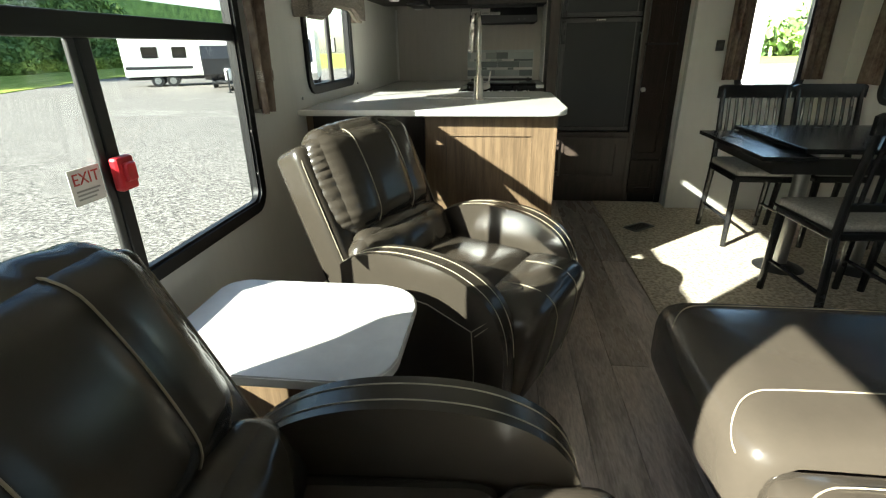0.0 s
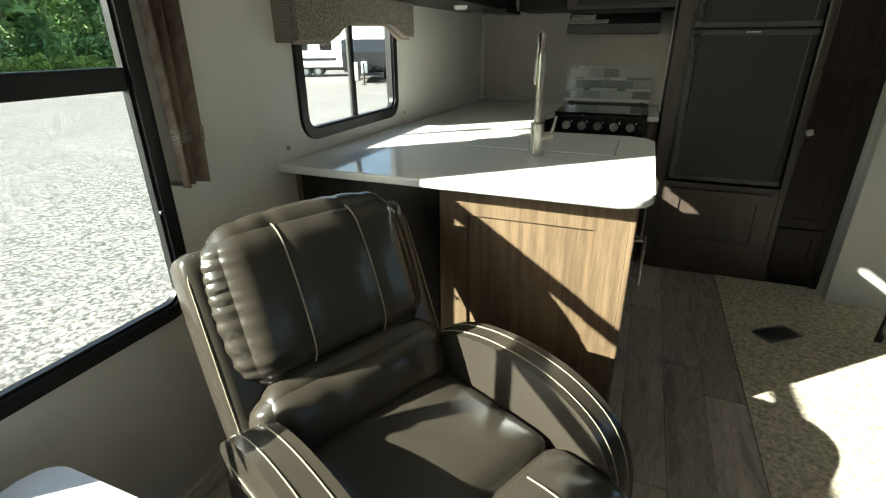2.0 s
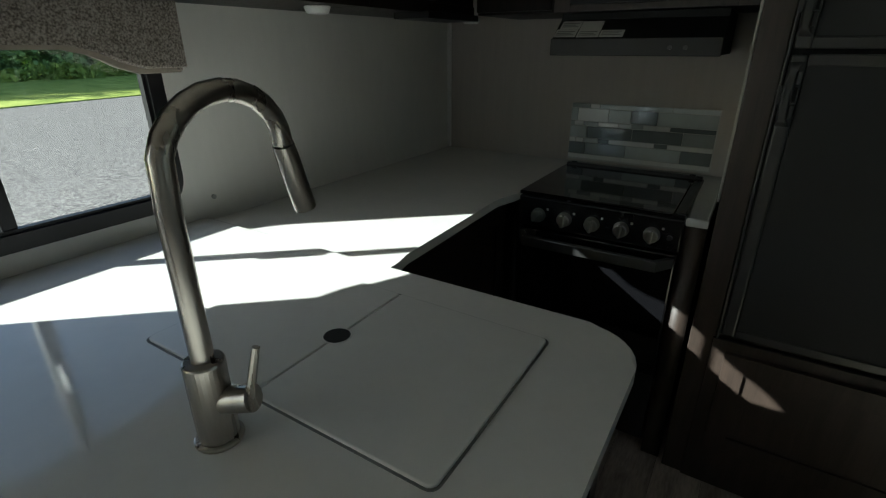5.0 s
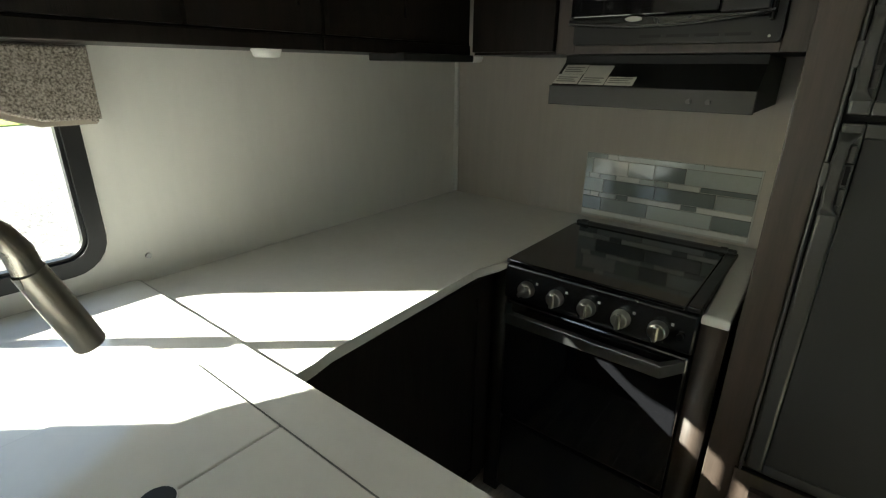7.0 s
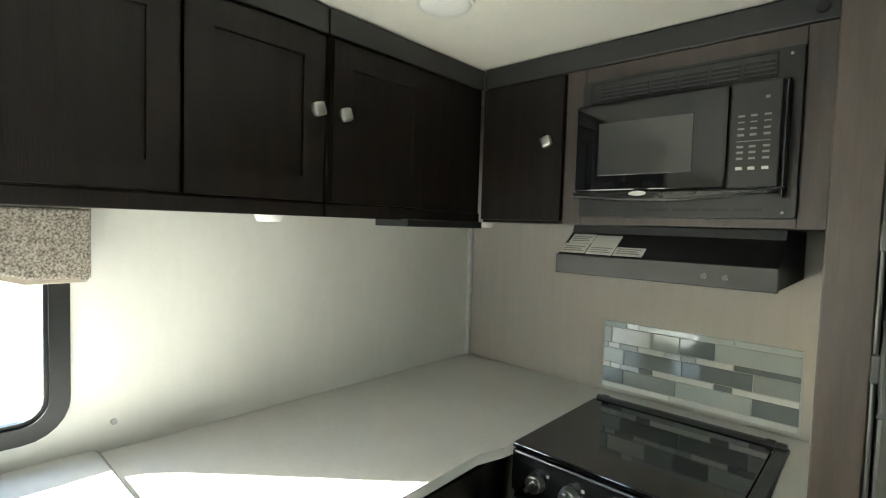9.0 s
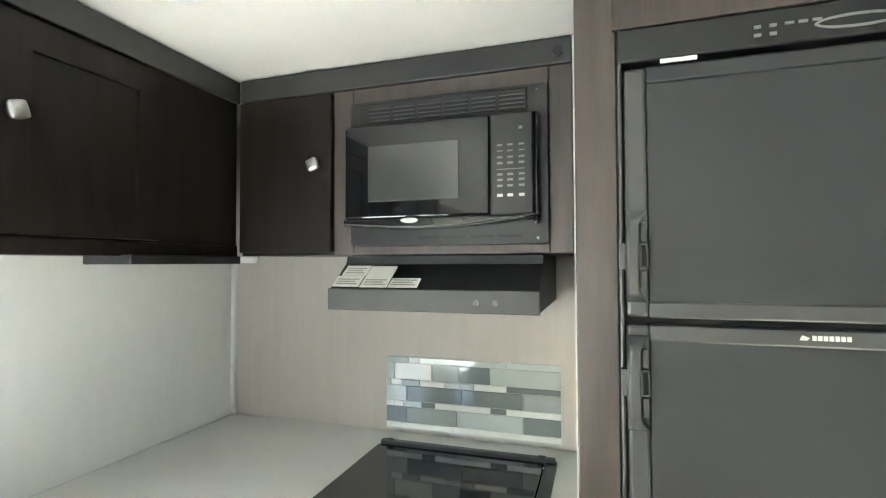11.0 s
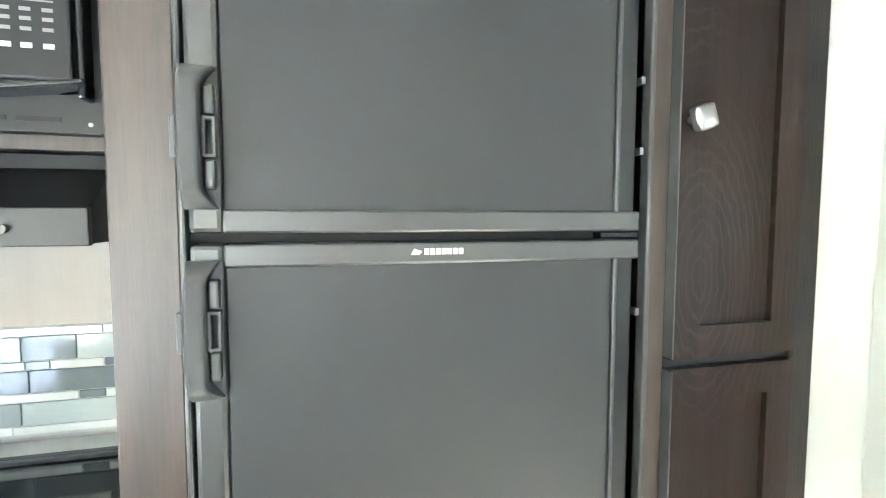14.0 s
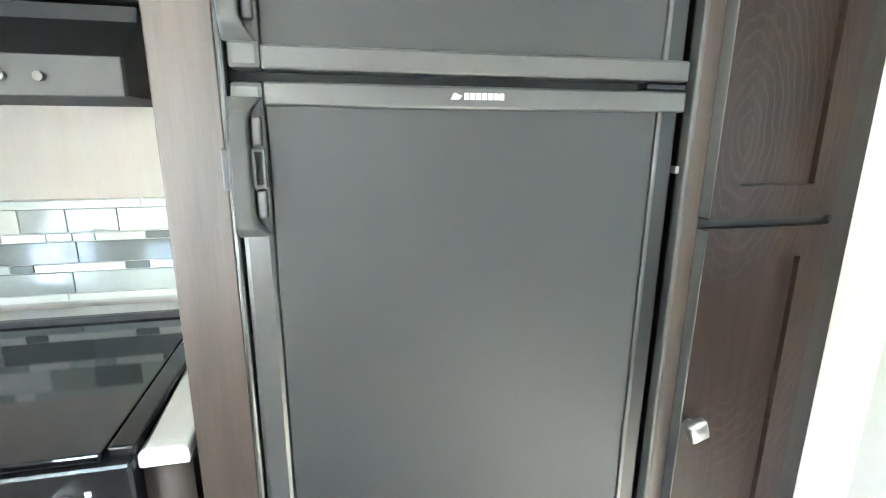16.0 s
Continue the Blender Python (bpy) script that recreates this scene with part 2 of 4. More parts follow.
def obj(name, bm, material, parent=None, smooth=True, label=""):
    me = bpy.data.meshes.new(name)
    bmesh.ops.recalc_face_normals(bm, faces=bm.faces[:])
    bm.to_mesh(me)
    bm.free()
    if material:
        me.materials.append(material)
    if smooth:
        me.polygons.foreach_set("use_smooth", [True] * len(me.polygons))
        me.set_sharp_from_angle(angle=radians(40))
        # broad flat faces keep their own normals, so that small bevels do not shade across them
        area = np.zeros(len(me.polygons))
        me.polygons.foreach_get("area", area)
        big = [len(q.vertices) > 12 for q in me.polygons] if material is M_LEATHER else (area >= 6 * np.median(area)).tolist()
        me.polygons.foreach_set("use_smooth", [not q for q in big])
    ob = new(name, me)
    if parent:
        ob.parent = parent
    if label:
        ob["label"] = label
    return ob


def part(name, bm, material, parent, label=""):
    return obj(name, bm, material, parent, True, label)


def thing(name, at=(0, 0, 0), rz=0.0, label="", category="", group="", kind=""):
    e = new(name)
    e.empty_display_size = 0.05
    e.matrix_basis = pose(*at, 0, 0, rz)
    return tagged(e, label, category, group, kind)


def box(x0, x1, y0, y1, z0, z1, bev=0.0, seg=2, bm=None, m=None):
    bm = bm or bmesh.new()
    mm = Matrix.Translation(((x0 + x1) / 2, (y0 + y1) / 2, (z0 + z1) / 2)) @ Matrix.Diagonal((x1 - x0, y1 - y0, z1 - z0, 1))
    r = bmesh.ops.create_cube(bm, size=1, matrix=(m @ mm) if m else mm)
    if bev:
        es = list({e for v in r["verts"] for e in v.link_edges})
        bmesh.ops.bevel(bm, geom=es, offset=bev, segments=seg, affect="EDGES", profile=0.5)
    return bm


def cyl(p, r, h, axis="Z", r2=None, n=24, bev=0.0, bm=None):
    """A cylinder or cone of height h along an axis, from the place p."""
    bm = bm or bmesh.new()
    rot = {"Z": Matrix(), "X": Matrix.Rotation(radians(90), 4, "Y"), "Y": Matrix.Rotation(radians(-90), 4, "X")}[axis]
    m = Matrix.Translation(p) @ rot @ Matrix.Translation((0, 0, h / 2))
    v = bmesh.ops.create_cone(bm, cap_ends=True, segments=n, radius1=r, radius2=r if r2 is None else r2, depth=h, matrix=m)["verts"]
    if bev:
        es = [e for e in {e for q in v for e in q.link_edges} if any(len(f.verts) > 4 for f in e.link_faces)]
        bmesh.ops.bevel(bm, geom=es, offset=bev, segments=2, affect="EDGES", profile=0.5)
    return bm


def tube(pts, r, n=10, bm=None, cap=True):
    """A round bar along a line of points; r may be one radius or one for each point."""
    bm = bm or bmesh.new()
    pts = [Vector(p) for p in pts]
    rs = r if isinstance(r, (list, tuple)) else [r] * len(pts)
    loops, side = [], None
    for i, p in enumerate(pts):
        d = (pts[min(i + 1, len(pts) - 1)] - pts[max(i - 1, 0)]).normalized()
        if side is None:
            side = d.cross(Vector((0, 0, 1)))
            if side.length < 0.1:
                side = d.cross(Vector((1, 0, 0)))
        side = (side - d * side.dot(d)).normalized()
        up = d.cross(side)
        loops.append([bm.verts.new(p + (side * math.cos(a) + up * math.sin(a)) * rs[i]) for a in [2 * math.pi * k / n for k in range(n)]])
    for a, b in zip(loops, loops[1:]):
        for k in range(n):
            bm.faces.new((a[k], a[(k + 1) % n], b[(k + 1) % n], b[k]))
    if cap:
        bm.faces.new(loops[0][::-1])
        bm.faces.new(loops[-1])
    return bm


def rr(a0, a1, b0, b1, r, n=6):
    """Corners of a rounded rectangle, anticlockwise; r: one radius or four (a0b0, a1b0, a1b1, a0b1)."""
    rs = r if isinstance(r, (list, tuple)) else [r] * 4
    out = []
    for (ca, cb, st), q in zip(((a0, b0, 180), (a1, b0, 270), (a1, b1, 0), (a0, b1, 90)), rs):
        oa, ob_ = ca + (q if ca == a0 else -q), cb + (q if cb == b0 else -q)
        for k in range(n + 1):
            t = radians(st + 90 * k / n)
            out.append((oa + q * math.cos(t), ob_ + q * math.sin(t)))
    return out


def put(axis, a, b, c):
    """A place from two plane coordinates a, b and the depth c along the axis."""
    return {"X": (c, a, b), "Y": (a, c, b), "Z": (a, b, c)}[axis]


def slab(outline, axis, c0, c1, bev=0.0, bm=None, seg=2):
    """A plate with that outline, between two depths along an axis."""
    bm = bm or bmesh.new()
    lo = [bm.verts.new(put(axis, a, b, c0)) for a, b in outline]
    hi = [bm.verts.new(put(axis, a, b, c1)) for a, b in outline]
    f0, f1 = bm.faces.new(lo[::-1]), bm.faces.new(hi)
    n = len(outline)
    for k in range(n):
        bm.faces.new((lo[k], lo[(k + 1) % n], hi[(k + 1) % n], hi[k]))
    if bev:
        bmesh.ops.bevel(bm, geom=list(f0.edges) + list(f1.edges), offset=bev, segments=seg, affect="EDGES", profile=0.5)
    return bm


def ring(o, i, axis, c0, c1, bm=None):
    """A frame between an outer and an inner outline of equal counts, between two depths."""
    bm = bm or bmesh.new()
    vs = [[bm.verts.new(put(axis, a, b, c)) for a, b in line] for line, c in ((o, c0), (o, c1), (i, c1), (i, c0))]
    n = len(o)
    for q in range(4):
        u, w = vs[q], vs[(q + 1) % 4]
        for k in range(n):
            bm.faces.new((u[k], u[(k + 1) % n], w[(k + 1) % n], w[k]))
    return bm


def soft_box(x0, x1, y0, y1, z0, z1, bev, bulge=0.0, cuts=5, m=None):
    """A padded cushion: a bevelled box whose faces swell."""
    bm = bmesh.new()
    bmesh.ops.create_cube(bm, size=2)
    bmesh.ops.subdivide_edges(bm, edges=bm.edges[:], cuts=cuts, use_grid_fill=True)
    h = Vector(((x1 - x0) / 2, (y1 - y0) / 2, (z1 - z0) / 2))
    cen = Vector(((x0 + x1) / 2, (y0 + y1) / 2, (z0 + z1) / 2))
    for v in bm.verts:
        q = Vector([math.sin(k * math.pi / 2) for k in v.co])
        s = Vector((q.x * h.x, q.y * h.y, q.z * h.z))
        inner = Vector([max(-(h[k] - bev), min(h[k] - bev, s[k])) for k in range(3)])
        d = s - inner
        if d.length > 1e-6:
            s = inner + d.normalized() * min(bev, d.length if d.length < bev else bev)
        w = [1 - q[k] ** 2 for k in range(3)]
        for k in range(3):
            if abs(q[k]) > 0.99:
                s[k] += math.copysign(bulge * w[(k + 1) % 3] * w[(k + 2) % 3], q[k])
        v.co = cen + s
    if m:
        bm.transform(m)
    return bm


def join(*bms):
    """One bmesh from several."""
    out = bms[0]
    for b in bms[1:]:
        me = bpy.data.meshes.new("tmp")
        b.to_mesh(me)
        b.free()
        out.from_mesh(me)
        bpy.data.meshes.remove(me)
    return out


def text_part(body, size, m, material, parent, name="lettering"):
    """Flat lettering as a mesh, laid with the pose m."""
    cu = bpy.data.curves.new(name, "FONT")
    cu.body, cu.size, cu.align_x, cu.align_y, cu.extrude = body, size, "CENTER", "CENTER", 0.0004
    ob = bpy.data.objects.new(name, cu)
    scene.collection.objects.link(ob)
    dg = bpy.context.evaluated_depsgraph_get()
    me = bpy.data.meshes.new_from_object(ob.evaluated_get(dg))
    bpy.data.objects.remove(ob)
    me.transform(m)
    me.materials.clear()
    me.materials.append(material)
    t = new(name, me)
    t.parent = parent
    return t


def structure(name, bm, material, label, category, smooth=True):
    return tagged(obj(name, bm, material, None, smooth), label, category, "", "structure")

# ---- the shell ----
XL, YB, CEIL, YR, XO, YE = -0.54, 4.88, 1.975, -1.3, 2.70, 4.10  # left wall, kitchen wall, ceiling, rear wall, slide-out's long wall, its end wall
T = 0.06
BIGWIN = (0.745, 2.090, 0.595, 1.83)     # y0, y1, z0, z1 outside the frame
REARWIN = (-1.02, 0.082, 0.595, 1.678)
KITWIN = (2.685, 3.465, 0.970, 1.475)
ENDWIN = (2.00, 2.45, 0.86, 1.62)      # x0, x1, z0, z1
DINWIN = (2.62, 3.72, 0.82, 1.62)
SOFWIN = (-0.25, 1.35, 0.88, 1.68)


def wall_with(axis, c0, c1, a0, a1, b0, b1, holes, inset=0.03):
    """A wall plate with rectangular openings side by side."""
    bm = bmesh.new()

    def piece(p, q, r, s):
        if q - p < 1e-4 or s - r < 1e-4:
            return
        lo, hi = put(axis, p, r, c0), put(axis, q, s, c1)
        box(lo[0], hi[0], lo[1], hi[1], lo[2], hi[2], bm=bm)
    cur = a0
    for h0, h1, k0, k1 in sorted(holes):
        h0, h1, k0, k1 = h0 + inset, h1 - inset, k0 + inset, k1 - inset
        piece(cur, h0, b0, b1)
        piece(h0, h1, b0, k0)
        piece(h0, h1, k1, b1)
        cur = h1
    piece(cur, a1, b0, b1)
    return bm


structure("wall_west", wall_with("X", XL - 0.03, XL, YR, YB + T, 0, CEIL, [REARWIN, BIGWIN, KITWIN]), M_WALL, "off-white panelled side wall with two black-framed windows", "wall", False)
structure("wall_north", box(XL, 2.05, YB, YB + T, 0, CEIL), M_TAUPE, "taupe wood-grain panelled kitchen wall behind the range", "wall", False)
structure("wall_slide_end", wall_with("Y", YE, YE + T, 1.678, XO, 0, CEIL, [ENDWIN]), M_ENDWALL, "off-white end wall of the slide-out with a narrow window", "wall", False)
structure("wall_pantry_side", box(1.680, 1.740, YE + T, YB, 0, CEIL), M_WALL, "off-white wall closing off the pantry side", "wall", False)
structure("wall_east", wall_with("X", XO, XO + T, YR, YE + T, 0, CEIL, [SOFWIN, DINWIN]), M_WALL, "off-white long wall of the slide-out with windows", "wall", False)
structure("wall_south", box(XL - T, XO + T, YR - T, YR, 0, CEIL), M_WALL, "plain off-white rear wall", "wall", False)
structure("ceiling", box(XL - T, XO + T, YR - T, YB + T, CEIL, CEIL + 0.08), M_CEIL, "smooth cream ceiling panel", "ceiling", False)
structure("floor", box(XL - T, 1.16, YR - T, YB + T, -0.09, -0.006), M_SUB, "grey-brown wood-look vinyl plank floor", "floor", False)
structure("carpet", box(1.16, XO + T, YR - T, YB + T, -0.09, 0.004), M_CARPET, "beige speckled carpet of the slide-out", "carpet", False)
structure("corner_trim", box(XL, XL + 0.017, YB - 0.017, YB, 0.908, 1.48, 0.003), M_WHITE, "slim white trim strip in the kitchen corner", "trim")


def window(name, axis, c_in, out, rect, bar=None, mull=None, label="", radius=0.085, glass=M_GLASS, depth=0.031):
    """A black-framed window: an inner flange ring, a sash ring, bars and panes; out is the side (+1, -1) on which the outdoors lies."""
    w = thing(name, (0, 0, 0), 0, label, "window", "", "structure")
    a0, a1, b0, b1 = rect
    o, i = rr(a0, a1, b0, b1, radius), rr(a0 + 0.038, a1 - 0.038, b0 + 0.038, b1 - 0.038, radius - 0.034)
    i2 = rr(a0 + 0.046, a1 - 0.046, b0 + 0.046, b1 - 0.046, radius - 0.040)
    inn = c_in - out * 0.014
    part("window_frame", ring(o, i, axis, inn, c_in + out * 0.002), M_FRAME, w)
    part("window_sash", ring(rr(a0 + 0.031, a1 - 0.031, b0 + 0.031, b1 - 0.031, radius - 0.03), i2, axis, c_in - out * 0.004, c_in + out * 0.016), M_FRAME, w)
    part("outer_frame", ring(rr(a0 + 0.0302, a1 - 0.0302, b0 + 0.0302, b1 - 0.0302, 0.02), rr(a0 + 0.036, a1 - 0.036, b0 + 0.036, b1 - 0.036, 0.02), axis, c_in + out * 0.0165, c_in + out * depth), M_FRAME, w)
    gl = c_in + out * 0.011
    A0, A1, B0, B1 = a0 + 0.045, a1 - 0.045, b0 + 0.045, b1 - 0.045

    def bx(p, q, r, s, d0, d1, bev=0.004):
        lo, hi = put(axis, p, r, min(d0, d1)), put(axis, q, s, max(d0, d1))
        return box(lo[0], hi[0], lo[1], hi[1], lo[2], hi[2], bev)
    top = B1
    if bar:
        part("crossbar", bx(A0, A1, bar[0], bar[1], c_in - out * 0.004, gl + out * 0.008), M_FRAME, w)
        part("pane", bx(A0, A1, bar[1] - 0.005, B1, gl, gl + out * 0.004, 0), glass, w)
        top = bar[0]
    cells = [(A0, A1)]
    if mull:
        part("mullion", bx(mull[0], mull[1], B0, top, c_in - out * 0.002, gl + out * 0.008), M_FRAME, w)
        part("sash_stile", bx(mull[0] - (0.02 if bar else 0.003), mull[0] + 0.004, B0, top, c_in + out * 0.003, gl + out * 0.006), M_DARKGREY, w)
        cells = [(A0, mull[0] + 0.005), (mull[1] - 0.005, A1)]
    for p, q in cells:
        part("pane", bx(p, q, B0 - 0.005, top + 0.005, gl, gl + out * 0.004, 0), glass, w)
    return w


w1 = window("window_1", "X", XL, -1, BIGWIN, (1.208, 1.262), (1.362, 1.402), "large black-framed window with a sliding lower sash", glass=M_TINTGLASS)
w2 = window("window_2", "X", XL, -1, KITWIN, None, (3.060, 3.090), "small black-framed sliding window above the counter", glass=M_PALEGLASS)
window("window_6", "X", XL, -1, REARWIN, None, None, "large black-framed window behind the recliner")
window("window_3", "Y", YE, 1, ENDWIN, None, None, "narrow black-framed window at the end of the dinette", depth=0.06)
window("window_4", "X", XO, 1, DINWIN, None, None, "black-framed window beside the dinette", glass=M_DARKGLASS, depth=0.06)
window("window_5", "X", XO, 1, SOFWIN, None, None, "black-framed window above the sofa", glass=M_DARKGLASS, depth=0.06)
# sliding latches, weep caps and the red emergency latch
part("latch", box(XL + 0.008, XL + 0.03, 3.068, 3.084, 1.16, 1.235, 0.004), M_STEEL, w2, "satin steel sash latch")
red = part("emergency_latch", join(box(XL + 0.004, XL + 0.030, 1.352, 1.410, 0.862, 0.945, 0.008), box(XL + 0.026, XL + 0.042, 1.365, 1.398, 0.885, 0.93, 0.005)), M_RED, w1, "red plastic emergency exit latch")
for yy, zz in ((2.056, 0.74), (2.056, 0.90)):
    part("screw_cap", cyl((XL + 0.012, yy - 0.012, zz), 0.006, 0.006, "X", n=10), M_DARKGREY, w1)
st = thing("exit_sticker", (XL - 0.0095, 1.30, 0.90), 0, "white exit sticker with red letters on the window glass", "sticker")
part("sticker_sheet", box(-0.0006, 0.0006, -0.052, 0.040, -0.045, 0.036), M_PAPER, st)
text_part("EXIT", 0.038, Matrix.Translation((0.0016, -0.006, 0.012)) @ pose(0, 0, 0, 90, 0, 90), M_REDINK, st)
for k in range(3):
    part("print_line", box(0.0008, 0.0014, -0.04, 0.028 - 0.008 * k, -0.016 - 0.009 * k, -0.012 - 0.009 * k), M_PRINT, st)

# ---- cabinet building ----


def knob(p, axis, parent, s=0.017):
    """A square faceted knob on a short stem; axis: the way it stands out."""
    d = Vector(axis)
    q = d.to_track_quat("Z", "Y").to_matrix().to_4x4()
    bm = join(cyl((0, 0, 0), 0.0065, 0.018, n=12), soft_box(-0.86 * s, 0.86 * s, -0.86 * s, 0.86 * s, 0.015, 0.030, 0.0028, 0.0022, 6, Matrix.Rotation(radians(18), 4, "Z")))
    bm.transform(Matrix.Translation(p) @ q)
    return obj("knob", bm, M_CHROME, parent, True, "square satin nickel knob")


def door_panel(axis, face, out, a0, a1, b0, b1, material, parent, rail=0.055, name="door"):
    """A frame-and-panel door that stands proud of the face."""
    fr = [(a0, b0), (a1, b0), (a1, b1), (a0, b1)]
    inner = [(a0 + rail, b0 + rail), (a1 - rail, b0 + rail), (a1 - rail, b1 - rail), (a0 + rail, b1 - rail)]
    lo, hi = sorted((face + out * 0.001, face + out * 0.019))
    bm = ring(fr, inner, axis, lo, hi)
    edges = [e for e in bm.edges if len(e.link_faces) == 2 and e.calc_face_angle(0) > 1]
    bmesh.ops.bevel(bm, geom=edges, offset=0.0022, segments=1, affect="EDGES")
    d = obj(name, bm, material, parent)
    lo, hi = put(axis, a0 + rail - 0.003, b0 + rail - 0.003, min(face + out * 0.001, face + out * 0.010)), put(axis, a1 - rail + 0.003, b1 - rail + 0.003, max(face + out * 0.001, face + out * 0.010))
    obj("panel", box(lo[0], hi[0], lo[1], hi[1], lo[2], hi[2]), material, d)
    return d


# peninsula base, with its panelled end, side doors, toe space and louvred vent
pen = thing("peninsula_cabinet", (0, 0, 0), 0, "brown oak kitchen peninsula base with framed end panels", "cabinet")
part("body", box(XL, 0.632, 2.622, 3.47, 0.07, 0.892), M_OAK, pen)
part("toe_kick", box(XL, 0.60, 2.66, 3.43, 0.0, 0.07), M_PLASTIC, pen)
part("corner_post", box(0.632, 0.650, 2.602, 2.66, 0.0, 0.892, 0.004), M_OAK, pen)
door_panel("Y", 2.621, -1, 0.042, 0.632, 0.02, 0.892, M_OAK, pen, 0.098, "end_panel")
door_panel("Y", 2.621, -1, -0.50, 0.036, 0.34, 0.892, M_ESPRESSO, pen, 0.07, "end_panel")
part("lower_panel", box(-0.50, 0.036, 2.606, 2.620, 0.0, 0.335, 0.003), M_OAK, pen)
vent = part("heat_vent", ring(rr(-0.115, 0.06, 0.185, 0.325, 0.006, 2), rr(-0.10, 0.045, 0.20, 0.31, 0.003, 2), "Y", 2.585, 2.606), M_OAK, pen, "wooden louvred vent frame")
for k in range(5):
    part("louvre", box(-0.102, 0.047, 2.590, 2.604, 0.203 + 0.0215 * k, 0.213 + 0.0215 * k, 0.002), M_OAK, vent)
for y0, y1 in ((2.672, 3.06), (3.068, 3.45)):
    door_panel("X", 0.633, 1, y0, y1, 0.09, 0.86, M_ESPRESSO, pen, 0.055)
for y in (2.73, 3.12):
    part("bar_handle", join(tube([(0.682, y, 0.58), (0.682, y, 0.75)], 0.006), tube([(0.65, y, 0.60), (0.682, y, 0.60)], 0.0045), tube([(0.65, y, 0.73), (0.682, y, 0.73)], 0.0045)), M_NICKEL, pen)

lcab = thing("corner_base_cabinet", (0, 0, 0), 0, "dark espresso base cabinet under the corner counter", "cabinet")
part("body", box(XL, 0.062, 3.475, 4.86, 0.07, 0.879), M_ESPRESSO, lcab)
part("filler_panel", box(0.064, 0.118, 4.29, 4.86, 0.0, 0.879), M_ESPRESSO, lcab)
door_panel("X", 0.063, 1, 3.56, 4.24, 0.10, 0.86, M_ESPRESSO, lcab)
rcab = thing("range_side_cabinet", (0, 0, 0), 0, "narrow brown oak filler cabinet beside the range", "cabinet")
part("body", box(0.652, 0.712, 4.285, 4.86, 0.0, 0.879), M_WOOD, rcab)

# counter: one L-shaped plate with rounded corners
out = [(XL + 0.001, 2.528)] + rr(0.0, 0.687, 2.522, 3.518, (0.001, 0.085, 0.10, 0.001), 8)[9:27] + [(XL + 0.022, 3.518), (XL + 0.008, 3.512), (XL + 0.001, 3.498)]
tagged(obj("peninsula_countertop", slab(out, "Z", 0.8925, 0.920, 0.008, seg=3), M_COUNTER), "white solid-surface peninsula countertop with rounded corners", "countertop", "white countertops")
out = [(XL + 0.001, 3.500), (0.128, 3.500), (0.128, 3.535), (0.112, 3.57), (0.108, 3.62), (0.092, 4.16), (0.098, 4.205), (0.115, 4.24), (0.122, 4.262), (0.122, 4.757), (0.652, 4.757), (0.652, 4.275), (0.712, 4.275), (0.712, YB - 0.001), (XL + 0.001, YB - 0.001)]
tagged(obj("corner_countertop", slab(out, "Z", 0.8801, 0.907, 0.007, seg=3), M_COUNTER), "white solid-surface corner countertop round the range", "countertop", "white countertops")
# sink cover: two lift-out panels with a finger hole
for a0, a1 in ((-0.035, 0.2360), (0.2390, 0.545)):
    ra, rb = (0.012, 0.004) if a0 < 0 else (0.004, 0.012)
    o = rr(a0, a1, 3.066, 3.420, (ra, rb, rb, ra), 4)
    sc = thing("sink_cover", (0, 0, 0), 0, "white lift-out sink cover panel set in the counter", "sink cover", "sink cover panels")
    part("cover_panel", slab(o, "Z", 0.917, 0.9245, 0.0025), M_COUNTER, sc)
part("finger_hole", cyl((0.237, 3.240, 0.9238), 0.0235, 0.0012, n=24), M_HOODIN, sc, "dark finger hole")
part("hole_rim", ring([(0.237 + 0.0255 * math.cos(2 * math.pi * k / 24), 3.240 + 0.0255 * math.sin(2 * math.pi * k / 24)) for k in range(24)],
                      [(0.237 + 0.0230 * math.cos(2 * math.pi * k / 24), 3.240 + 0.0230 * math.sin(2 * math.pi * k / 24)) for k in range(24)], "Z", 0.9240, 0.9256), M_COUNTER, sc)
part("groove", ring(rr(-0.039, 0.549, 3.062, 3.424, 0.015, 4), rr(-0.035, 0.545, 3.066, 3.420, 0.012, 4), "Z", 0.9195, 0.9207), M_GROOVE, sc)

# faucet
fa = thing("kitchen_faucet", (0.270, 2.993, 0.920), 0, "brushed nickel pull-down gooseneck kitchen faucet", "faucet")
part("base", join(cyl((0, 0, 0), 0.030, 0.006, bev=0.002), cyl((0, 0, 0.006), 0.0245, 0.112, n=32, bev=0.003)), M_NICKEL, fa)
SPX, SPY = -0.045, 0.195
arc = [(0, 0, 0.11), (0, 0, 0.2), (0, 0, 0.30)]
for k in range(1, 13):
    a = radians(180 - 15 * k)
    r = 0.5 + 0.5 * math.cos(a)
    arc.append((SPX * r, SPY * r, 0.335 + 0.078 * math.sin(a)))
part("spout", tube(arc, 0.0135, 16), M_NICKEL, fa)
part("spray_head", tube([(SPX, SPY, 0.335), (SPX - 0.004, SPY + 0.012, 0.30), (SPX - 0.009, SPY + 0.034, 0.235)], [0.015, 0.0165, 0.0165], 16), M_NICKEL, fa)
part("lever", join(tube([(0.01, 0.004, 0.06), (0.055, 0.02, 0.072)], 0.017, 14), tube([(0.05, 0.018, 0.07), (0.062, 0.03, 0.14)], [0.006, 0.0045], 8)), M_NICKEL, fa)

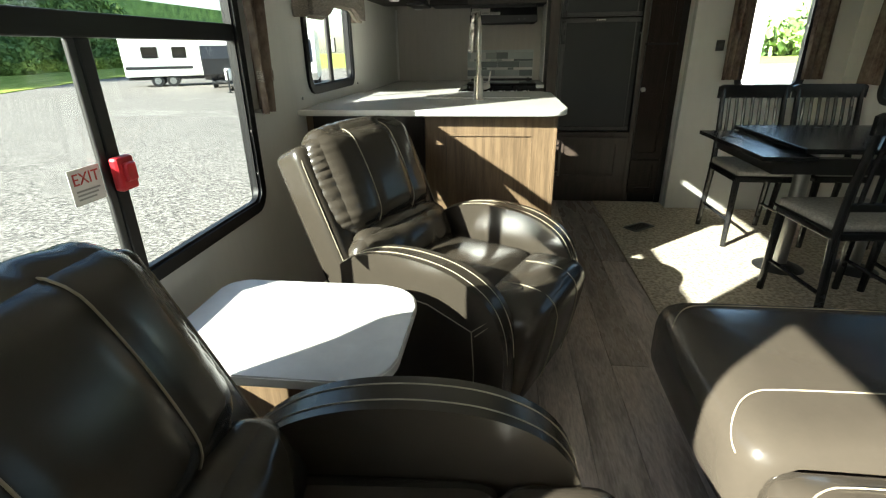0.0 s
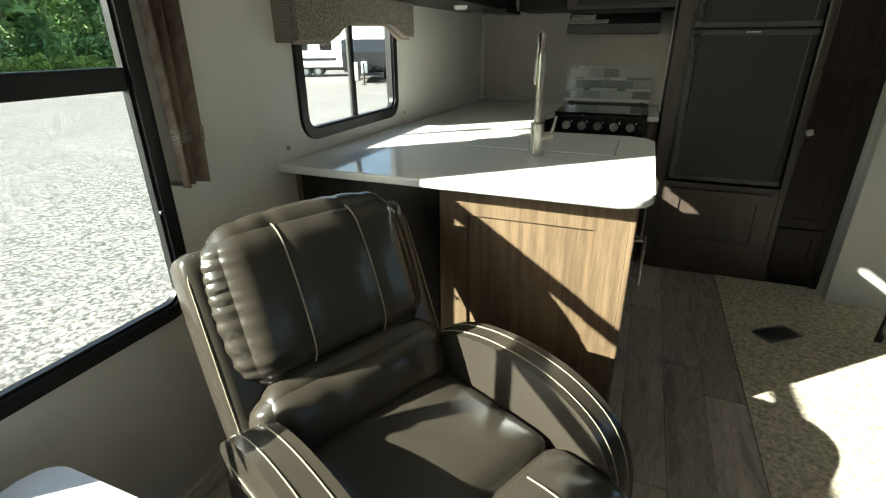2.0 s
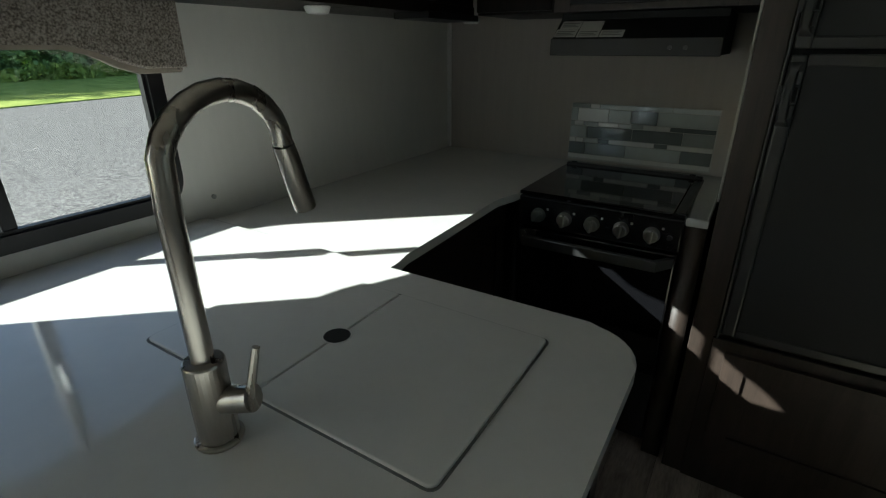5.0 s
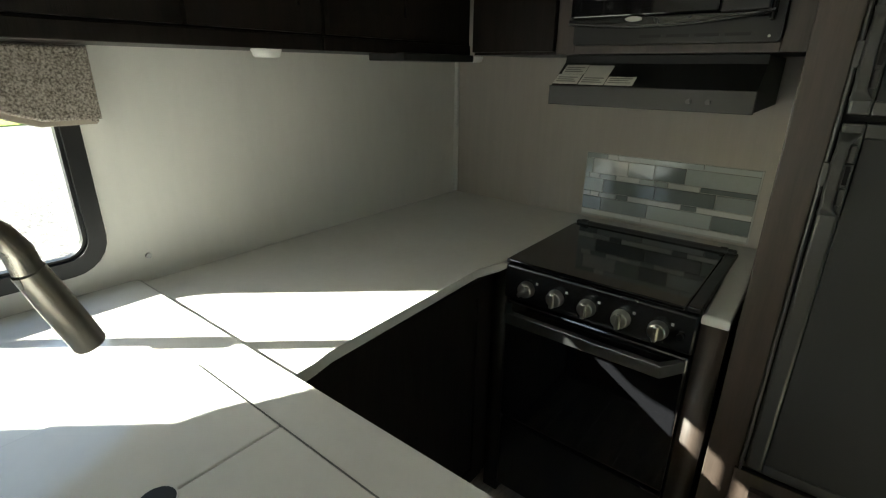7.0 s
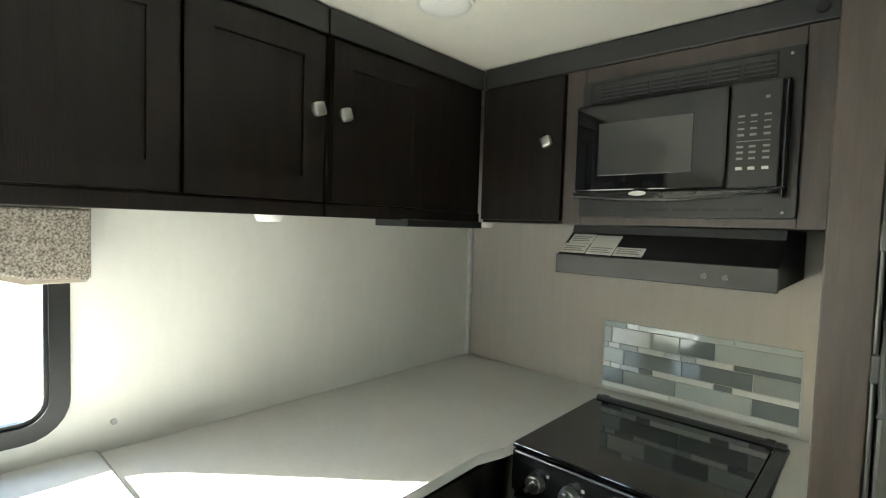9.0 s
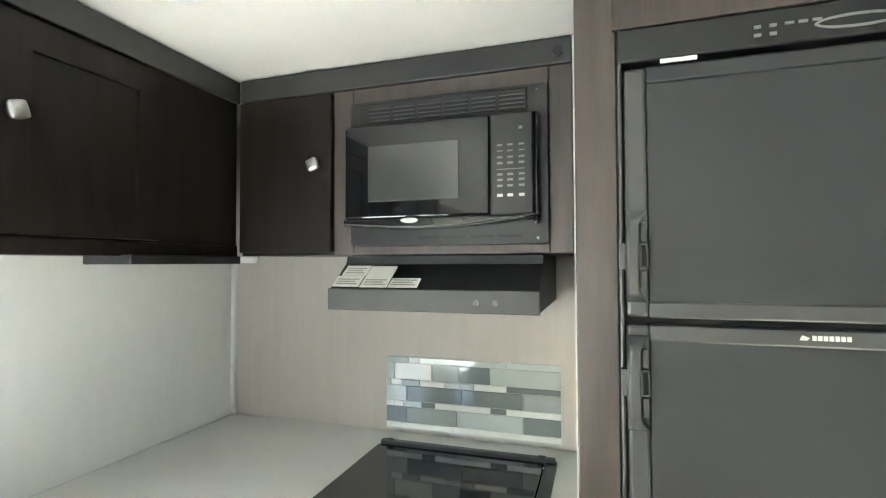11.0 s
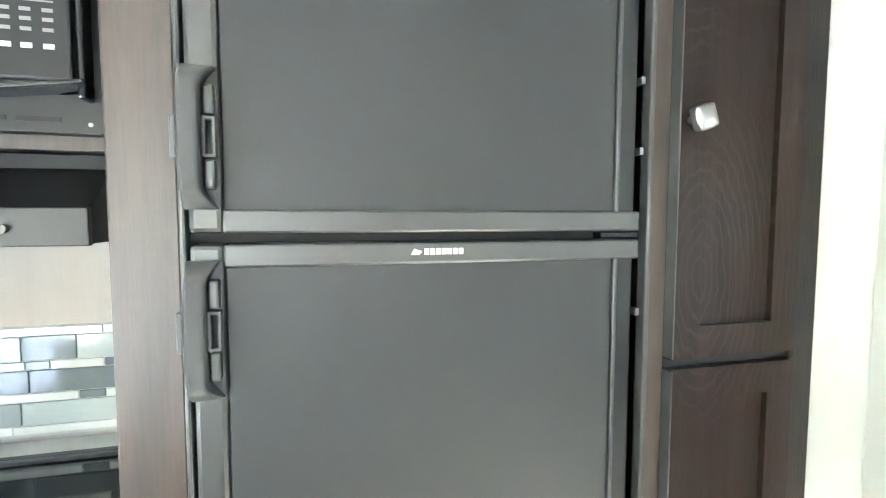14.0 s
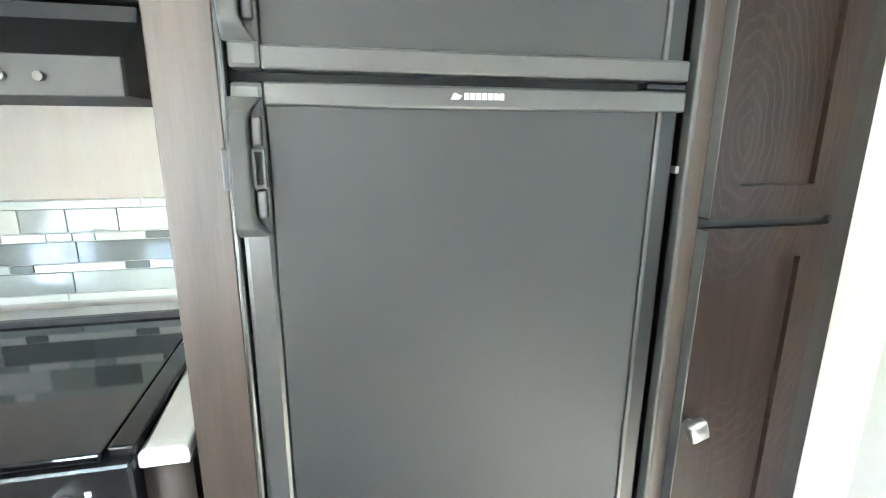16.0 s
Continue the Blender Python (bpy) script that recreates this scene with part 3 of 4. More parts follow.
# ---- range ----
rg = thing("gas_range", (0, 0, 0), 0, "black built-in gas range with glass cover and five knobs", "stove")
part("oven_body", box(0.126, 0.648, 4.30, 4.75, 0.30, 0.895), M_BLACKMETAL, rg)
part("control_panel", box(0.124, 0.650, 4.262, 4.32, 0.795, 0.902, 0.006), M_BLACKMETAL, rg)
part("side_rail", box(0.618, 0.650, 4.275, 4.755, 0.902, 0.918, 0.004), M_BLACKMETAL, rg)
part("glass_cover", box(0.124, 0.616, 4.264, 4.735, 0.906, 0.918, 0.003), M_BLACKGLASS, rg, "black glass cooktop cover")
part("hinge_bar", box(0.128, 0.645, 4.737, 4.757, 0.903, 0.928, 0.004), M_PLASTIC, rg)
for xx in (0.15, 0.60):
    part("hinge", cyl((xx, 4.742, 0.926), 0.008, 0.02, "X", n=10), M_PLASTIC, rg)
part("oven_door", box(0.130, 0.645, 4.268, 4.30, 0.36, 0.785, 0.006), M_BLACKGLASS, rg)
part("oven_handle", join(slab([(0.13, 4.268), (0.165, 4.205), (0.600, 4.205), (0.640, 4.268), (0.622, 4.268), (0.590, 4.222), (0.175, 4.222), (0.148, 4.268)], "Z", 0.742, 0.776, 0.002)), M_STEEL, rg)
part("lower_drawer", box(0.130, 0.645, 4.272, 4.30, 0.06, 0.345, 0.006), M_BLACKMETAL, rg)
for k, x in enumerate((0.200, 0.291, 0.383, 0.475, 0.567)):
    kb = part("control_knob", cyl((x, 4.238, 0.842), 0.0215, 0.024, "Y", r2=0.0255, n=28, bev=0.003), M_CHROME, rg, "satin steel burner knob")
    part("knob_grip", box(-0.006, 0.006, 4.226, 4.240, -0.021, 0.021, 0.003, m=Matrix.Translation((x, 0, 0.842)) @ Matrix.Rotation(radians((40, 0, 0, 0, 0)[k]), 4, "Y")), M_CHROME, kb)
    part("dial_mark", box(x + 0.026, x + 0.033, 4.2605, 4.2625, 0.862, 0.869), M_PAPER, rg)
part("igniter_button", cyl((0.618, 4.252, 0.842), 0.008, 0.011, "Y", n=14), M_PLASTIC, rg)

# ---- glass-tile backsplash ----
bs = thing("backsplash", (0, 0, 0), 0, "grey glass mosaic tile backsplash behind the range", "backsplash")
part("grout_bed", box(0.086, 0.656, YB - 0.006, YB, 0.915, 1.154), M_GROUT, bs)

# ---- range hood ----
hd = thing("range_hood", (0, 0, 0), 0, "black under-cabinet range hood with paper labels", "range hood")
prof = [(4.868, 1.479), (4.52, 1.479), (4.52, 1.458), (4.432, 1.398), (4.432, 1.350), (4.868, 1.350)]
part("hood_body", slab([(y, z) for y, z in prof], "X", 0.134, 0.642, 0.003), M_HOODIN, hd)
part("hood_lip", box(0.132, 0.644, 4.428, 4.440, 1.348, 1.400, 0.002), M_DARKGREY, hd)
for x in (0.505, 0.548):
    part("push_button", cyl((x, 4.420, 1.372), 0.006, 0.009, "Y", n=12), M_BEZEL, hd)
sl = Matrix.Translation((0, 4.432, 1.398)) @ Matrix.Rotation(math.atan2(0.06, 0.088), 4, "X")
for x0, x1, d0, d1 in ((0.138, 0.21, 0.008, 0.05), (0.145, 0.212, 0.053, 0.095), (0.214, 0.285, 0.006, 0.092), (0.288, 0.362, 0.006, 0.042)):
    lb = part("paper_label", box(x0, x1, d0, d1, 0.002, 0.0035, m=sl), M_PAPER, hd, "white printed paper label")
    for q in range(3):
        part("print_line", box(x0 + 0.006, x1 - 0.008 - 0.008 * (q % 2), d0 + 0.008 + 0.009 * q, d0 + 0.012 + 0.009 * q, 0.0036, 0.0042, m=sl), M_PRINT, lb)

# ---- overhead cabinets along the side wall ----
XF, ZB, ZT = -0.205, 1.482, CEIL - 0.004
YF = 4.505
for k, (y0, y1) in enumerate(((2.60, 3.245), (3.25, 3.90), (3.905, 4.50))):
    cb = thing("overhead_cabinet", (0, 0, 0), 0, "dark espresso overhead cabinet with panelled doors and square knobs", "cabinet", "overhead cabinets on the side wall")
    part("body", box(XL + 0.001, XF, y0, y1, ZB, ZT), M_ESPRESSO, cb)
    part("bottom_rail", box(XF - 0.006, XF + 0.006, y0, y1, ZB - 0.004, ZB + 0.028, 0.002), M_ESPRESSO, cb)
    half = (y0 + y1) / 2
    ds = [(y0 + 0.012, half - 0.004), (half + 0.004, y1 - 0.012)] if k < 2 else [(y0 + 0.008, 4.235)]
    for d0, d1 in ds:
        dd = door_panel("X", XF, 1, d0, d1, ZB + 0.032, ZT - 0.075, M_ESPRESSO, cb)
        ky = {(1, 1): d1 - 0.03, (1, 0): d0 + 0.03, (0, 0): d1 - 0.03, (0, 1): d0 + 0.03}.get((k, ds.index((d0, d1))), d0 + 0.02)
        knob((XF + 0.019, ky, 1.722), (1, 0, 0), dd)
    part("crown", box(XF, XF + 0.012, y0, y1, ZT - 0.062, ZT, 0.003), M_DARKGREY, cb)
for y in (3.83, 2.95):
    pk = thing("puck_light", (-0.33, y, ZB), 0, "small white round light under the cabinet", "light", "puck lights")
    part("puck_body", cyl((0, 0, -0.020), 0.030, 0.020, r2=0.038, bev=0.004), M_WHITE, pk)

mc = thing("microwave_cabinet", (0, 0, 0), 0, "dark brown overhead cabinet around the microwave", "cabinet")
part("body", box(XF + 0.02, 0.712, YF, YB - 0.001, ZB, ZT), M_ESPRESSO, mc)
part("face_stile", box(0.112, 0.168, YF - 0.014, YF - 0.001, ZB, ZT - 0.064, 0.002), M_WOOD, mc)
part("face_stile", box(0.660, 0.712, YF - 0.014, YF - 0.001, ZB, ZT - 0.064, 0.002), M_WOOD, mc)
part("top_rail", box(0.168, 0.660, YF - 0.0135, YF - 0.001, 1.866, ZT - 0.064, 0.002), M_WOOD, mc)
part("bottom_rail", box(0.168, 0.660, YF - 0.0135, YF - 0.001, ZB, 1.504, 0.002), M_WOOD, mc)
dd = part("door", box(XF + 0.022, 0.104, YF - 0.018, YF - 0.001, ZB + 0.008, ZT - 0.066, 0.003), M_ESPRESSO, mc)
knob((0.064, YF - 0.018, 1.716), (0, -1, 0), dd)
part("crown", box(XF + 0.022, 0.712, YF - 0.016, YF - 0.001, ZT - 0.062, ZT, 0.004), M_DARKGREY, mc)
part("crown_bolt", cyl((0.682, YF - 0.022, ZT - 0.035), 0.012, 0.008, "Y", n=14), M_PLASTIC, mc)
part("end_trim", box(0.713, 0.720, YF - 0.012, YB - 0.001, 0.909, ZT, 0.001), M_TRIM, mc, "slim white trim strip")
part("light_strip", box(-0.31, -0.17, 4.15, 4.48, ZB - 0.022, ZB - 0.001, 0.003), M_PLASTIC, mc)
pk = thing("puck_light", (-0.30, 4.66, ZB), 0, "small white round light under the cabinet", "light", "puck lights")
part("puck_body", cyl((0, 0, -0.020), 0.030, 0.020, r2=0.038, bev=0.004), M_WHITE, pk)

# ---- microwave ----
mw = thing("microwave", (0.415, YF - 0.02, 1.684), 0, "built-in black microwave oven with keypad and vents", "microwave")
part("trim_kit", ring(rr(-0.242, 0.244, -0.180, 0.178, 0.006, 3), rr(-0.205, 0.222, -0.128, 0.105, 0.01, 3), "Y", -0.016, 0.005), M_PLASTIC, mw)
part("vent_panel", box(-0.22, 0.20, -0.018, -0.012, 0.118, 0.172, 0.003), M_PLASTIC, mw)
for g in range(6):
    for q in range(4):
        part("vent_slot", box(-0.190 + 0.0655 * g, -0.134 + 0.0655 * g, -0.0195, -0.017, 0.121 + 0.0098 * q, 0.1265 + 0.0098 * q), M_HOODIN, mw)
        part("vent_rib", box(-0.190 + 0.0655 * g, -0.134 + 0.0655 * g, -0.0205, -0.017, 0.1268 + 0.0098 * q, 0.1288 + 0.0098 * q), M_BEZEL, mw)
part("door", box(-0.240, 0.119, -0.052, -0.01, -0.118, 0.108, 0.006), M_BLACKGLASS, mw, "black glass door")
part("door_screen", box(-0.176, 0.049, -0.0545, -0.0515, -0.077, 0.056, 0.001), mat("screen_glass", (0.055, 0.055, 0.052), 0.10, coat=0.5), mw, "grey glass door screen")
part("keypad", box(0.121, 0.217, -0.052, -0.01, -0.118, 0.108, 0.004), M_PLASTIC, mw, "control keypad")
part("door_side", box(0.218, 0.228, -0.046, -0.01, -0.138, 0.108, 0.004), M_BLACKMETAL, mw)
for zc, hh in ((0.036, 0.004), (0.023, 0.0022), (0.009, 0.004), (-0.004, 0.005), (-0.029, 0.0045), (-0.041, 0.0045), (-0.054, 0.0045), (-0.075, 0.0065)):
    for xc in (0.144, 0.167, 0.192):
        part("key", box(xc - 0.0062, xc + 0.0062, -0.0532, -0.051, zc - hh / 2, zc + hh / 2), M_PAPER if hh > 0.006 else M_KEY, mw)
part("key_line", box(0.137, 0.199, -0.0530, -0.051, -0.0185, -0.0168), M_KEY, mw)
part("display_mark", box(0.186, 0.194, -0.0530, -0.051, 0.069, 0.075), M_KEY, mw)
# curved lower edge of the door, bright along its lip
curve = [(-0.240 + 0.468 * k / 16, -0.1335 - 0.0115 * math.sin(math.pi * k / 16) + 0.012 * (k / 16) ** 3) for k in range(17)]
part("door_lip", slab([(x, z) for x, z in curve] + [(0.228, -0.1185), (-0.240, -0.1185)], "Y", -0.058, -0.012, 0.003), M_BLACKMETAL, mw)
part("lip_edge", tube([(x, -0.0585, z + 0.0045) for x, z in curve], 0.0022, 6), M_BEZEL, mw, "grey lip along the door")
part("maker_plate", slab([(0.021 * math.cos(a) - 0.068, 0.006 * math.sin(a) - 0.124) for a in [2 * math.pi * k / 16 for k in range(16)]], "Y", -0.0605, -0.057), M_CHROME, mw)
for g in range(4):
    part("vent_slot", box(-0.062 + 0.065 * g, -0.008 + 0.065 * g, -0.0175, -0.0155, -0.166, -0.159), M_HOODIN, mw)
for x, z in ((0.222, 0.163), (0.222, -0.168)):
    part("screw", cyl((x, -0.0185, z), 0.003, 0.003, "Y", n=10), M_STEEL, mw)

# ---- refrigerator enclosure, refrigerator, pantry ----
YP = 4.25
fe = thing("refrigerator_enclosure", (0, 0, 0), 0, "dark brown wood surround built round the refrigerator", "cabinet")
part("side_panel", box(0.727, 0.745, YP + 0.027, YB - 0.001, 0, ZT), M_ESPRESSO, fe)
part("face_stile", box(0.727, 0.797, YP + 0.008, YP + 0.026, 0, ZT, 0.003), M_WOOD, fe)
part("face_stile", box(1.381, 1.424, YP - 0.001, YP + 0.019, 0, ZT, 0.003), M_WOOD, fe)
part("top_panel", box(0.790, 1.381, YP, YP + 0.018, 1.857, ZT, 0.002), M_WOOD, fe)
part("base_panel", box(0.790, 1.381, YP, YP + 0.018, 0.0, 0.555, 0.002), M_WOOD, fe)
door_panel("Y", YP, -1, 0.83, 1.345, 0.16, 0.52, M_WOOD, fe, 0.06, "drawer_front")
part("bead", box(0.7975, 0.8045, YP - 0.002, YP + 0.02, 0.555, 1.857, 0.003), M_BEZEL, fe)
part("bead", box(1.376, 1.3845, YP - 0.008, YP + 0.01, 0.555, 1.857, 0.003), M_BEZEL, fe)

fg = thing("refrigerator", (0, 0, 0), 0, "black two-door recreational-vehicle refrigerator with side handles", "refrigerator")
part("cabinet_body", box(0.797, 1.373, YP + 0.03, YB - 0.01, 0.56, 1.852), M_HOODIN, fg)
ctl = part("control_strip", box(0.797, 1.373, YP - 0.004, YP + 0.03, 1.797, 1.854, 0.004), M_PLASTIC, fg, "black control strip with buttons")
for k in range(4):
    part("button", box(1.000 + 0.021 * (k % 2), 1.010 + 0.021 * (k % 2), YP - 0.0065, YP - 0.003, 1.812 + 0.013 * (k // 2), 1.817 + 0.013 * (k // 2)), M_KEY, ctl)
for k in range(3):
    part("button", box(1.042 + 0.018 * k, 1.054 + 0.018 * k, YP - 0.0065, YP - 0.003, 1.826, 1.830), M_KEY, ctl)
n = 28
part("oval_outline", ring([(1.135 + 0.055 * math.cos(2 * math.pi * k / n), 1.820 + 0.011 * math.sin(2 * math.pi * k / n)) for k in range(n)],
                          [(1.135 + 0.050 * math.cos(2 * math.pi * k / n), 1.820 + 0.007 * math.sin(2 * math.pi * k / n)) for k in range(n)], "Y", YP - 0.0065, YP - 0.003), M_STEEL, ctl)
part("indicator", box(0.865, 0.92, YP - 0.005, YP - 0.001, 1.789, 1.796), M_PAPER, fg)
FD = YP - 0.006


def pull_bar(z0, z1):
    """A moulded grip: wide feet at both ends, a slim bowed bar between them."""
    bm, loops, n = bmesh.new(), [], 28
    for k in range(n + 1):
        u = k / n
        e = min(u, 1 - u)
        foot = max(0.0, 1 - e / 0.16) ** 1.6
        x0 = 0.8065 + 0.0045 * math.sin(math.pi * min(1, e / 0.3)) * (1 - e) * 0.6
        x1 = 0.8265 + 0.0145 * foot
        rise = 0.034 * min(1.0, (e + 0.015) / 0.13) ** 0.6
        y0, y1 = FD - 0.004 - rise, FD - (0.001 if foot > 0.35 else 0.004)
        b = 0.0045
        sec = [(x0, y1), (x0, y0 + b), (x0 + b * 0.4, y0 + b * 0.4), (x0 + b, y0), (x1 - b, y0 + 0.003), (x1 - b * 0.4, y0 + 0.003 + b * 0.4), (x1, y0 + 0.003 + b), (x1, y1)]
        loops.append([bm.verts.new((x, min(y, FD - 0.001), z0 + (z1 - z0) * u)) for x, y in sec])
    for a, b in zip(loops, loops[1:]):
        for k in range(8):
            bm.faces.new((a[k], a[(k + 1) % 8], b[(k + 1) % 8], b[k]))
    bm.faces.new(loops[0][::-1])
    bm.faces.new(loops[-1])
    return bm


def fridge_door(z0, z1, hz0, hz1):
    d = part("door", box(0.843, 1.3275, FD + 0.004, YP + 0.03, z0 + 0.02, z1 - 0.02, 0.002), M_FRIDGE, fg, "black sheen door panel")
    part("left_rail", box(0.808, 0.8425, FD, YP + 0.03, z0, z1, 0.006), M_BEZEL, d)
    part("right_rail", box(1.327, 1.334, FD, YP + 0.03, z0, z1, 0.002), M_BEZEL, d)
    part("hinge_side", box(1.334, 1.366, FD + 0.012, YP + 0.03, z0, z1, 0.004), M_PLASTIC, d)
    part("top_rail", box(0.842, 1.366, FD - 0.001, YP + 0.03, z1 - 0.026, z1, 0.003), M_FRIDGE if z1 > 1.5 else M_BEZEL, d)
    part("bottom_rail", box(0.842, 1.366, FD - 0.001, YP + 0.03, z0, z0 + 0.026, 0.003), M_BEZEL, d)
    h = part("handle", pull_bar(hz0, hz1), M_HANDLE, d, "grey moulded pull handle")
    mid, q = (hz0 + hz1) / 2, hz1 - hz0
    for a, b in ((hz0 + 0.14 * q, mid - 0.15 * q), (mid + 0.16 * q, hz1 - 0.13 * q)):
        part("grip_insert", box(0.8285, 0.8395, FD - 0.017, FD - 0.001, a, b, 0.003), M_BEZEL, h, "satin insert behind the grip")
    part("latch_frame", ring(rr(0.8275, 0.8405, mid - 0.135 * q, mid + 0.145 * q, 0.001, 2), rr(0.8305, 0.8380, mid - 0.115 * q, mid + 0.125 * q, 0.001, 2), "Y", FD - 0.018, FD - 0.001), M_HANDLE, h)
    part("latch_slot", box(0.8306, 0.8379, FD - 0.010, FD - 0.001, mid - 0.112 * q, mid + 0.122 * q), M_HOODIN, h)
    part("handle_clip", box(0.7965, 0.808, FD - 0.016, FD - 0.002, mid - 0.022, mid + 0.022, 0.002), M_HANDLE, h)
    return d


fridge_door(1.370, 1.784, 1.396, 1.545)
low = fridge_door(0.572, 1.358, 1.190, 1.341)
part("hinge_pin", box(1.31, 1.368, FD + 0.004, YP + 0.02, 1.3595, 1.3685, 0.002), M_BLACKMETAL, fg)
bdg = part("badge", slab([(1.050, 1.343), (1.054, 1.3505), (1.0635, 1.3470), (1.0600, 1.3430)], "Y", FD - 0.0025, FD - 0.0005), M_PAPER, low, "white maker's mark")
for k in range(7):
    part("badge_bar", box(1.0665 + 0.0072 * k, 1.0720 + 0.0072 * k, FD - 0.0025, FD - 0.0005, 1.3430, 1.3505), M_PAPER, bdg)
for z in (1.572, 1.478, 1.257):
    part("stud", box(1.367, 1.373, YP - 0.001, YP + 0.03, z - 0.005, z + 0.005, 0.001), M_STEEL, fg)

pa = thing("pantry_cabinet", (0, 0, 0), 0, "tall dark brown pantry cabinet with two doors", "cabinet")
part("body", box(1.426, 1.676, YP + 0.002, YB - 0.001, 0, ZT), M_ESPRESSO, pa)
part("face_stile", box(1.633, 1.676, YP - 0.012, YP + 0.001, 0, ZT, 0.003), M_ESPRESSO, pa)
du = door_panel("Y", YP + 0.001, -1, 1.413, 1.630, 1.190, ZT - 0.06, M_PANTRY, pa, 0.046)
dl = door_panel("Y", YP + 0.001, -1, 1.413, 1.630, 0.36, 1.176, M_PANTRY, pa, 0.046)
door_panel("Y", YP + 0.001, -1, 1.413, 1.630, 0.08, 0.345, M_PANTRY, pa, 0.046)
part("reveal", box(1.413, 1.632, YP - 0.003, YP + 0.001, 1.176, 1.190), M_HOODIN, pa)
for d, z0, z1 in ((du, 1.192, ZT - 0.062), (dl, 0.362, 1.174)):
    part("door_edge", box(1.4128, 1.4155, YP - 0.0200, YP - 0.002, z0, z1), M_BEZEL, d, "pale grey door edge")
knob((1.433, YP - 0.018, 1.519), (0, -1, 0), du, 0.0175)
knob((1.427, YP - 0.018, 0.872), (0, -1, 0), dl, 0.0175)

# ---- ceiling fittings ----
dm = thing("dome_light", (0.03, 4.06, CEIL), 0, "white domed ceiling light", "light")
bm = bmesh.new()
bmesh.ops.create_uvsphere(bm, u_segments=28, v_segments=12, radius=0.062, matrix=Matrix.Diagonal((1, 1, 0.36, 1)))
bmesh.ops.delete(bm, geom=[v for v in bm.verts if v.co.z > 0.001], context="VERTS")
part("diffuser", bm, M_WHITE, dm)
part("rim", cyl((0, 0, -0.006), 0.067, 0.006, n=32), M_TRIM, dm)
av = thing("air_vent", (0.26, 4.03, CEIL), 0, "round white ceiling air vent with slats", "vent")
part("vent_ring", ring([(0.088 * math.cos(2 * math.pi * k / 32), 0.088 * math.sin(2 * math.pi * k / 32)) for k in range(32)],
                       [(0.066 * math.cos(2 * math.pi * k / 32), 0.066 * math.sin(2 * math.pi * k / 32)) for k in range(32)], "Z", -0.016, 0.0), M_WHITE, av)
part("vent_back", cyl((0, 0, -0.004), 0.066, 0.003), M_DARKGREY, av)
for k in range(9):
    x = -0.052 + 0.013 * k
    hw = math.sqrt(0.066 ** 2 - x * x)
    part("slat", box(x - 0.0035, x + 0.0035, -hw, hw, -0.014, -0.004, 0.001), M_WHITE, av)

# ---- window dressings ----


def folds(y0, y1, z0, z1, depth, waves, pinch=None, n=64, rows=22):
    """A hanging cloth with folds and thickness in local y, z; x is the depth."""
    bm = bmesh.new()
    sheets = []
    for off in (0.0, 0.006):
        grid = []
        for j in range(rows + 1):
            z = z0 + (z1 - z0) * j / rows
            g = 1.0
            if pinch:
                g = 1 - 0.35 * math.exp(-((z - pinch) / 0.10) ** 2)
            row = []
            for i in range(n + 1):
                u = i / n
                y = (y0 + y1) / 2 + (u - 0.5) * (y1 - y0) * g
                x = depth * (0.5 + 0.5 * math.sin(2 * math.pi * waves * u + 0.7 * math.sin(3 * z))) * (0.7 + 0.3 * math.sin(5 * u + 2 * z)) + off
                row.append(bm.verts.new((x, y, z)))
            grid.append(row)
        for j in range(rows):
            for i in range(n):
                bm.faces.new((grid[j][i], grid[j][i + 1], grid[j + 1][i + 1], grid[j + 1][i]))
        sheets.append(grid)
    a, b = sheets
    for j in range(rows):
        for i in (0, n):
            bm.faces.new((a[j][i], a[j + 1][i], b[j + 1][i], b[j][i]))
    for i in range(n):
        for j in (0, rows):
            bm.faces.new((a[j][i], b[j][i], b[j][i + 1], a[j][i + 1]))
    return bm


cu = thing("curtain", (XL + 0.016, 0, 0), 0, "brown patterned side curtain gathered by a band", "curtain", "curtains")
part("cloth", folds(2.104, 2.186, 0.955, 1.90, 0.046, 2.4), M_CURTAIN, cu)
bm = folds(2.102, 2.188, 1.068, 1.108, 0.046, 2.4, rows=4)
bm.transform(Matrix.Translation((0.0035, 0, 0)))
part("tieback", bm, M_FABRIC, cu, "dark tieback band")
part("tieback_hook", cyl((-0.01, 2.105, 0.965), 0.007, 0.03, "X", n=12), M_CHROME, cu)
for x0, x1 in ((1.90, 2.035), (2.41, 2.545)):
    cu = thing("curtain", (0, YE - 0.012, 0), -90, "brown gathered curtain beside the dinette window", "curtain", "curtains")
    part("cloth", folds(x0, x1, 0.945, 1.80, 0.05, 3, None), M_CURTAIN, cu)
cu = thing("curtain", (XO - 0.012, 0, 0), 180, "brown gathered curtain beside the dinette window", "curtain", "curtains")
part("cloth", folds(-3.86, -3.70, 0.93, 1.80, 0.05, 3, None), M_CURTAIN, cu)

va = thing("window_valance", (0, 0, 0), 0, "padded woven-fabric window valance with a stepped lower edge", "valance")
low = [(2.60, 1.318), (2.775, 1.318), (2.84, 1.335), (2.905, 1.378), (2.95, 1.388), (3.24, 1.388), (3.285, 1.378), (3.335, 1.348), (3.385, 1.332), (3.487, 1.332)]
part("front_board", slab(low + [(3.487, 1.478), (2.60, 1.478)], "X", -0.462, -0.440, 0.006), M_FABRIC, va)
part("lining_board", slab([(y + (0.004 if k < 5 else -0.004), z - 0.012) for k, (y, z) in enumerate(low)] + [(3.481, 1.40), (2.606, 1.40)], "X", -0.478, -0.4635, 0.003), M_PIPING, va)
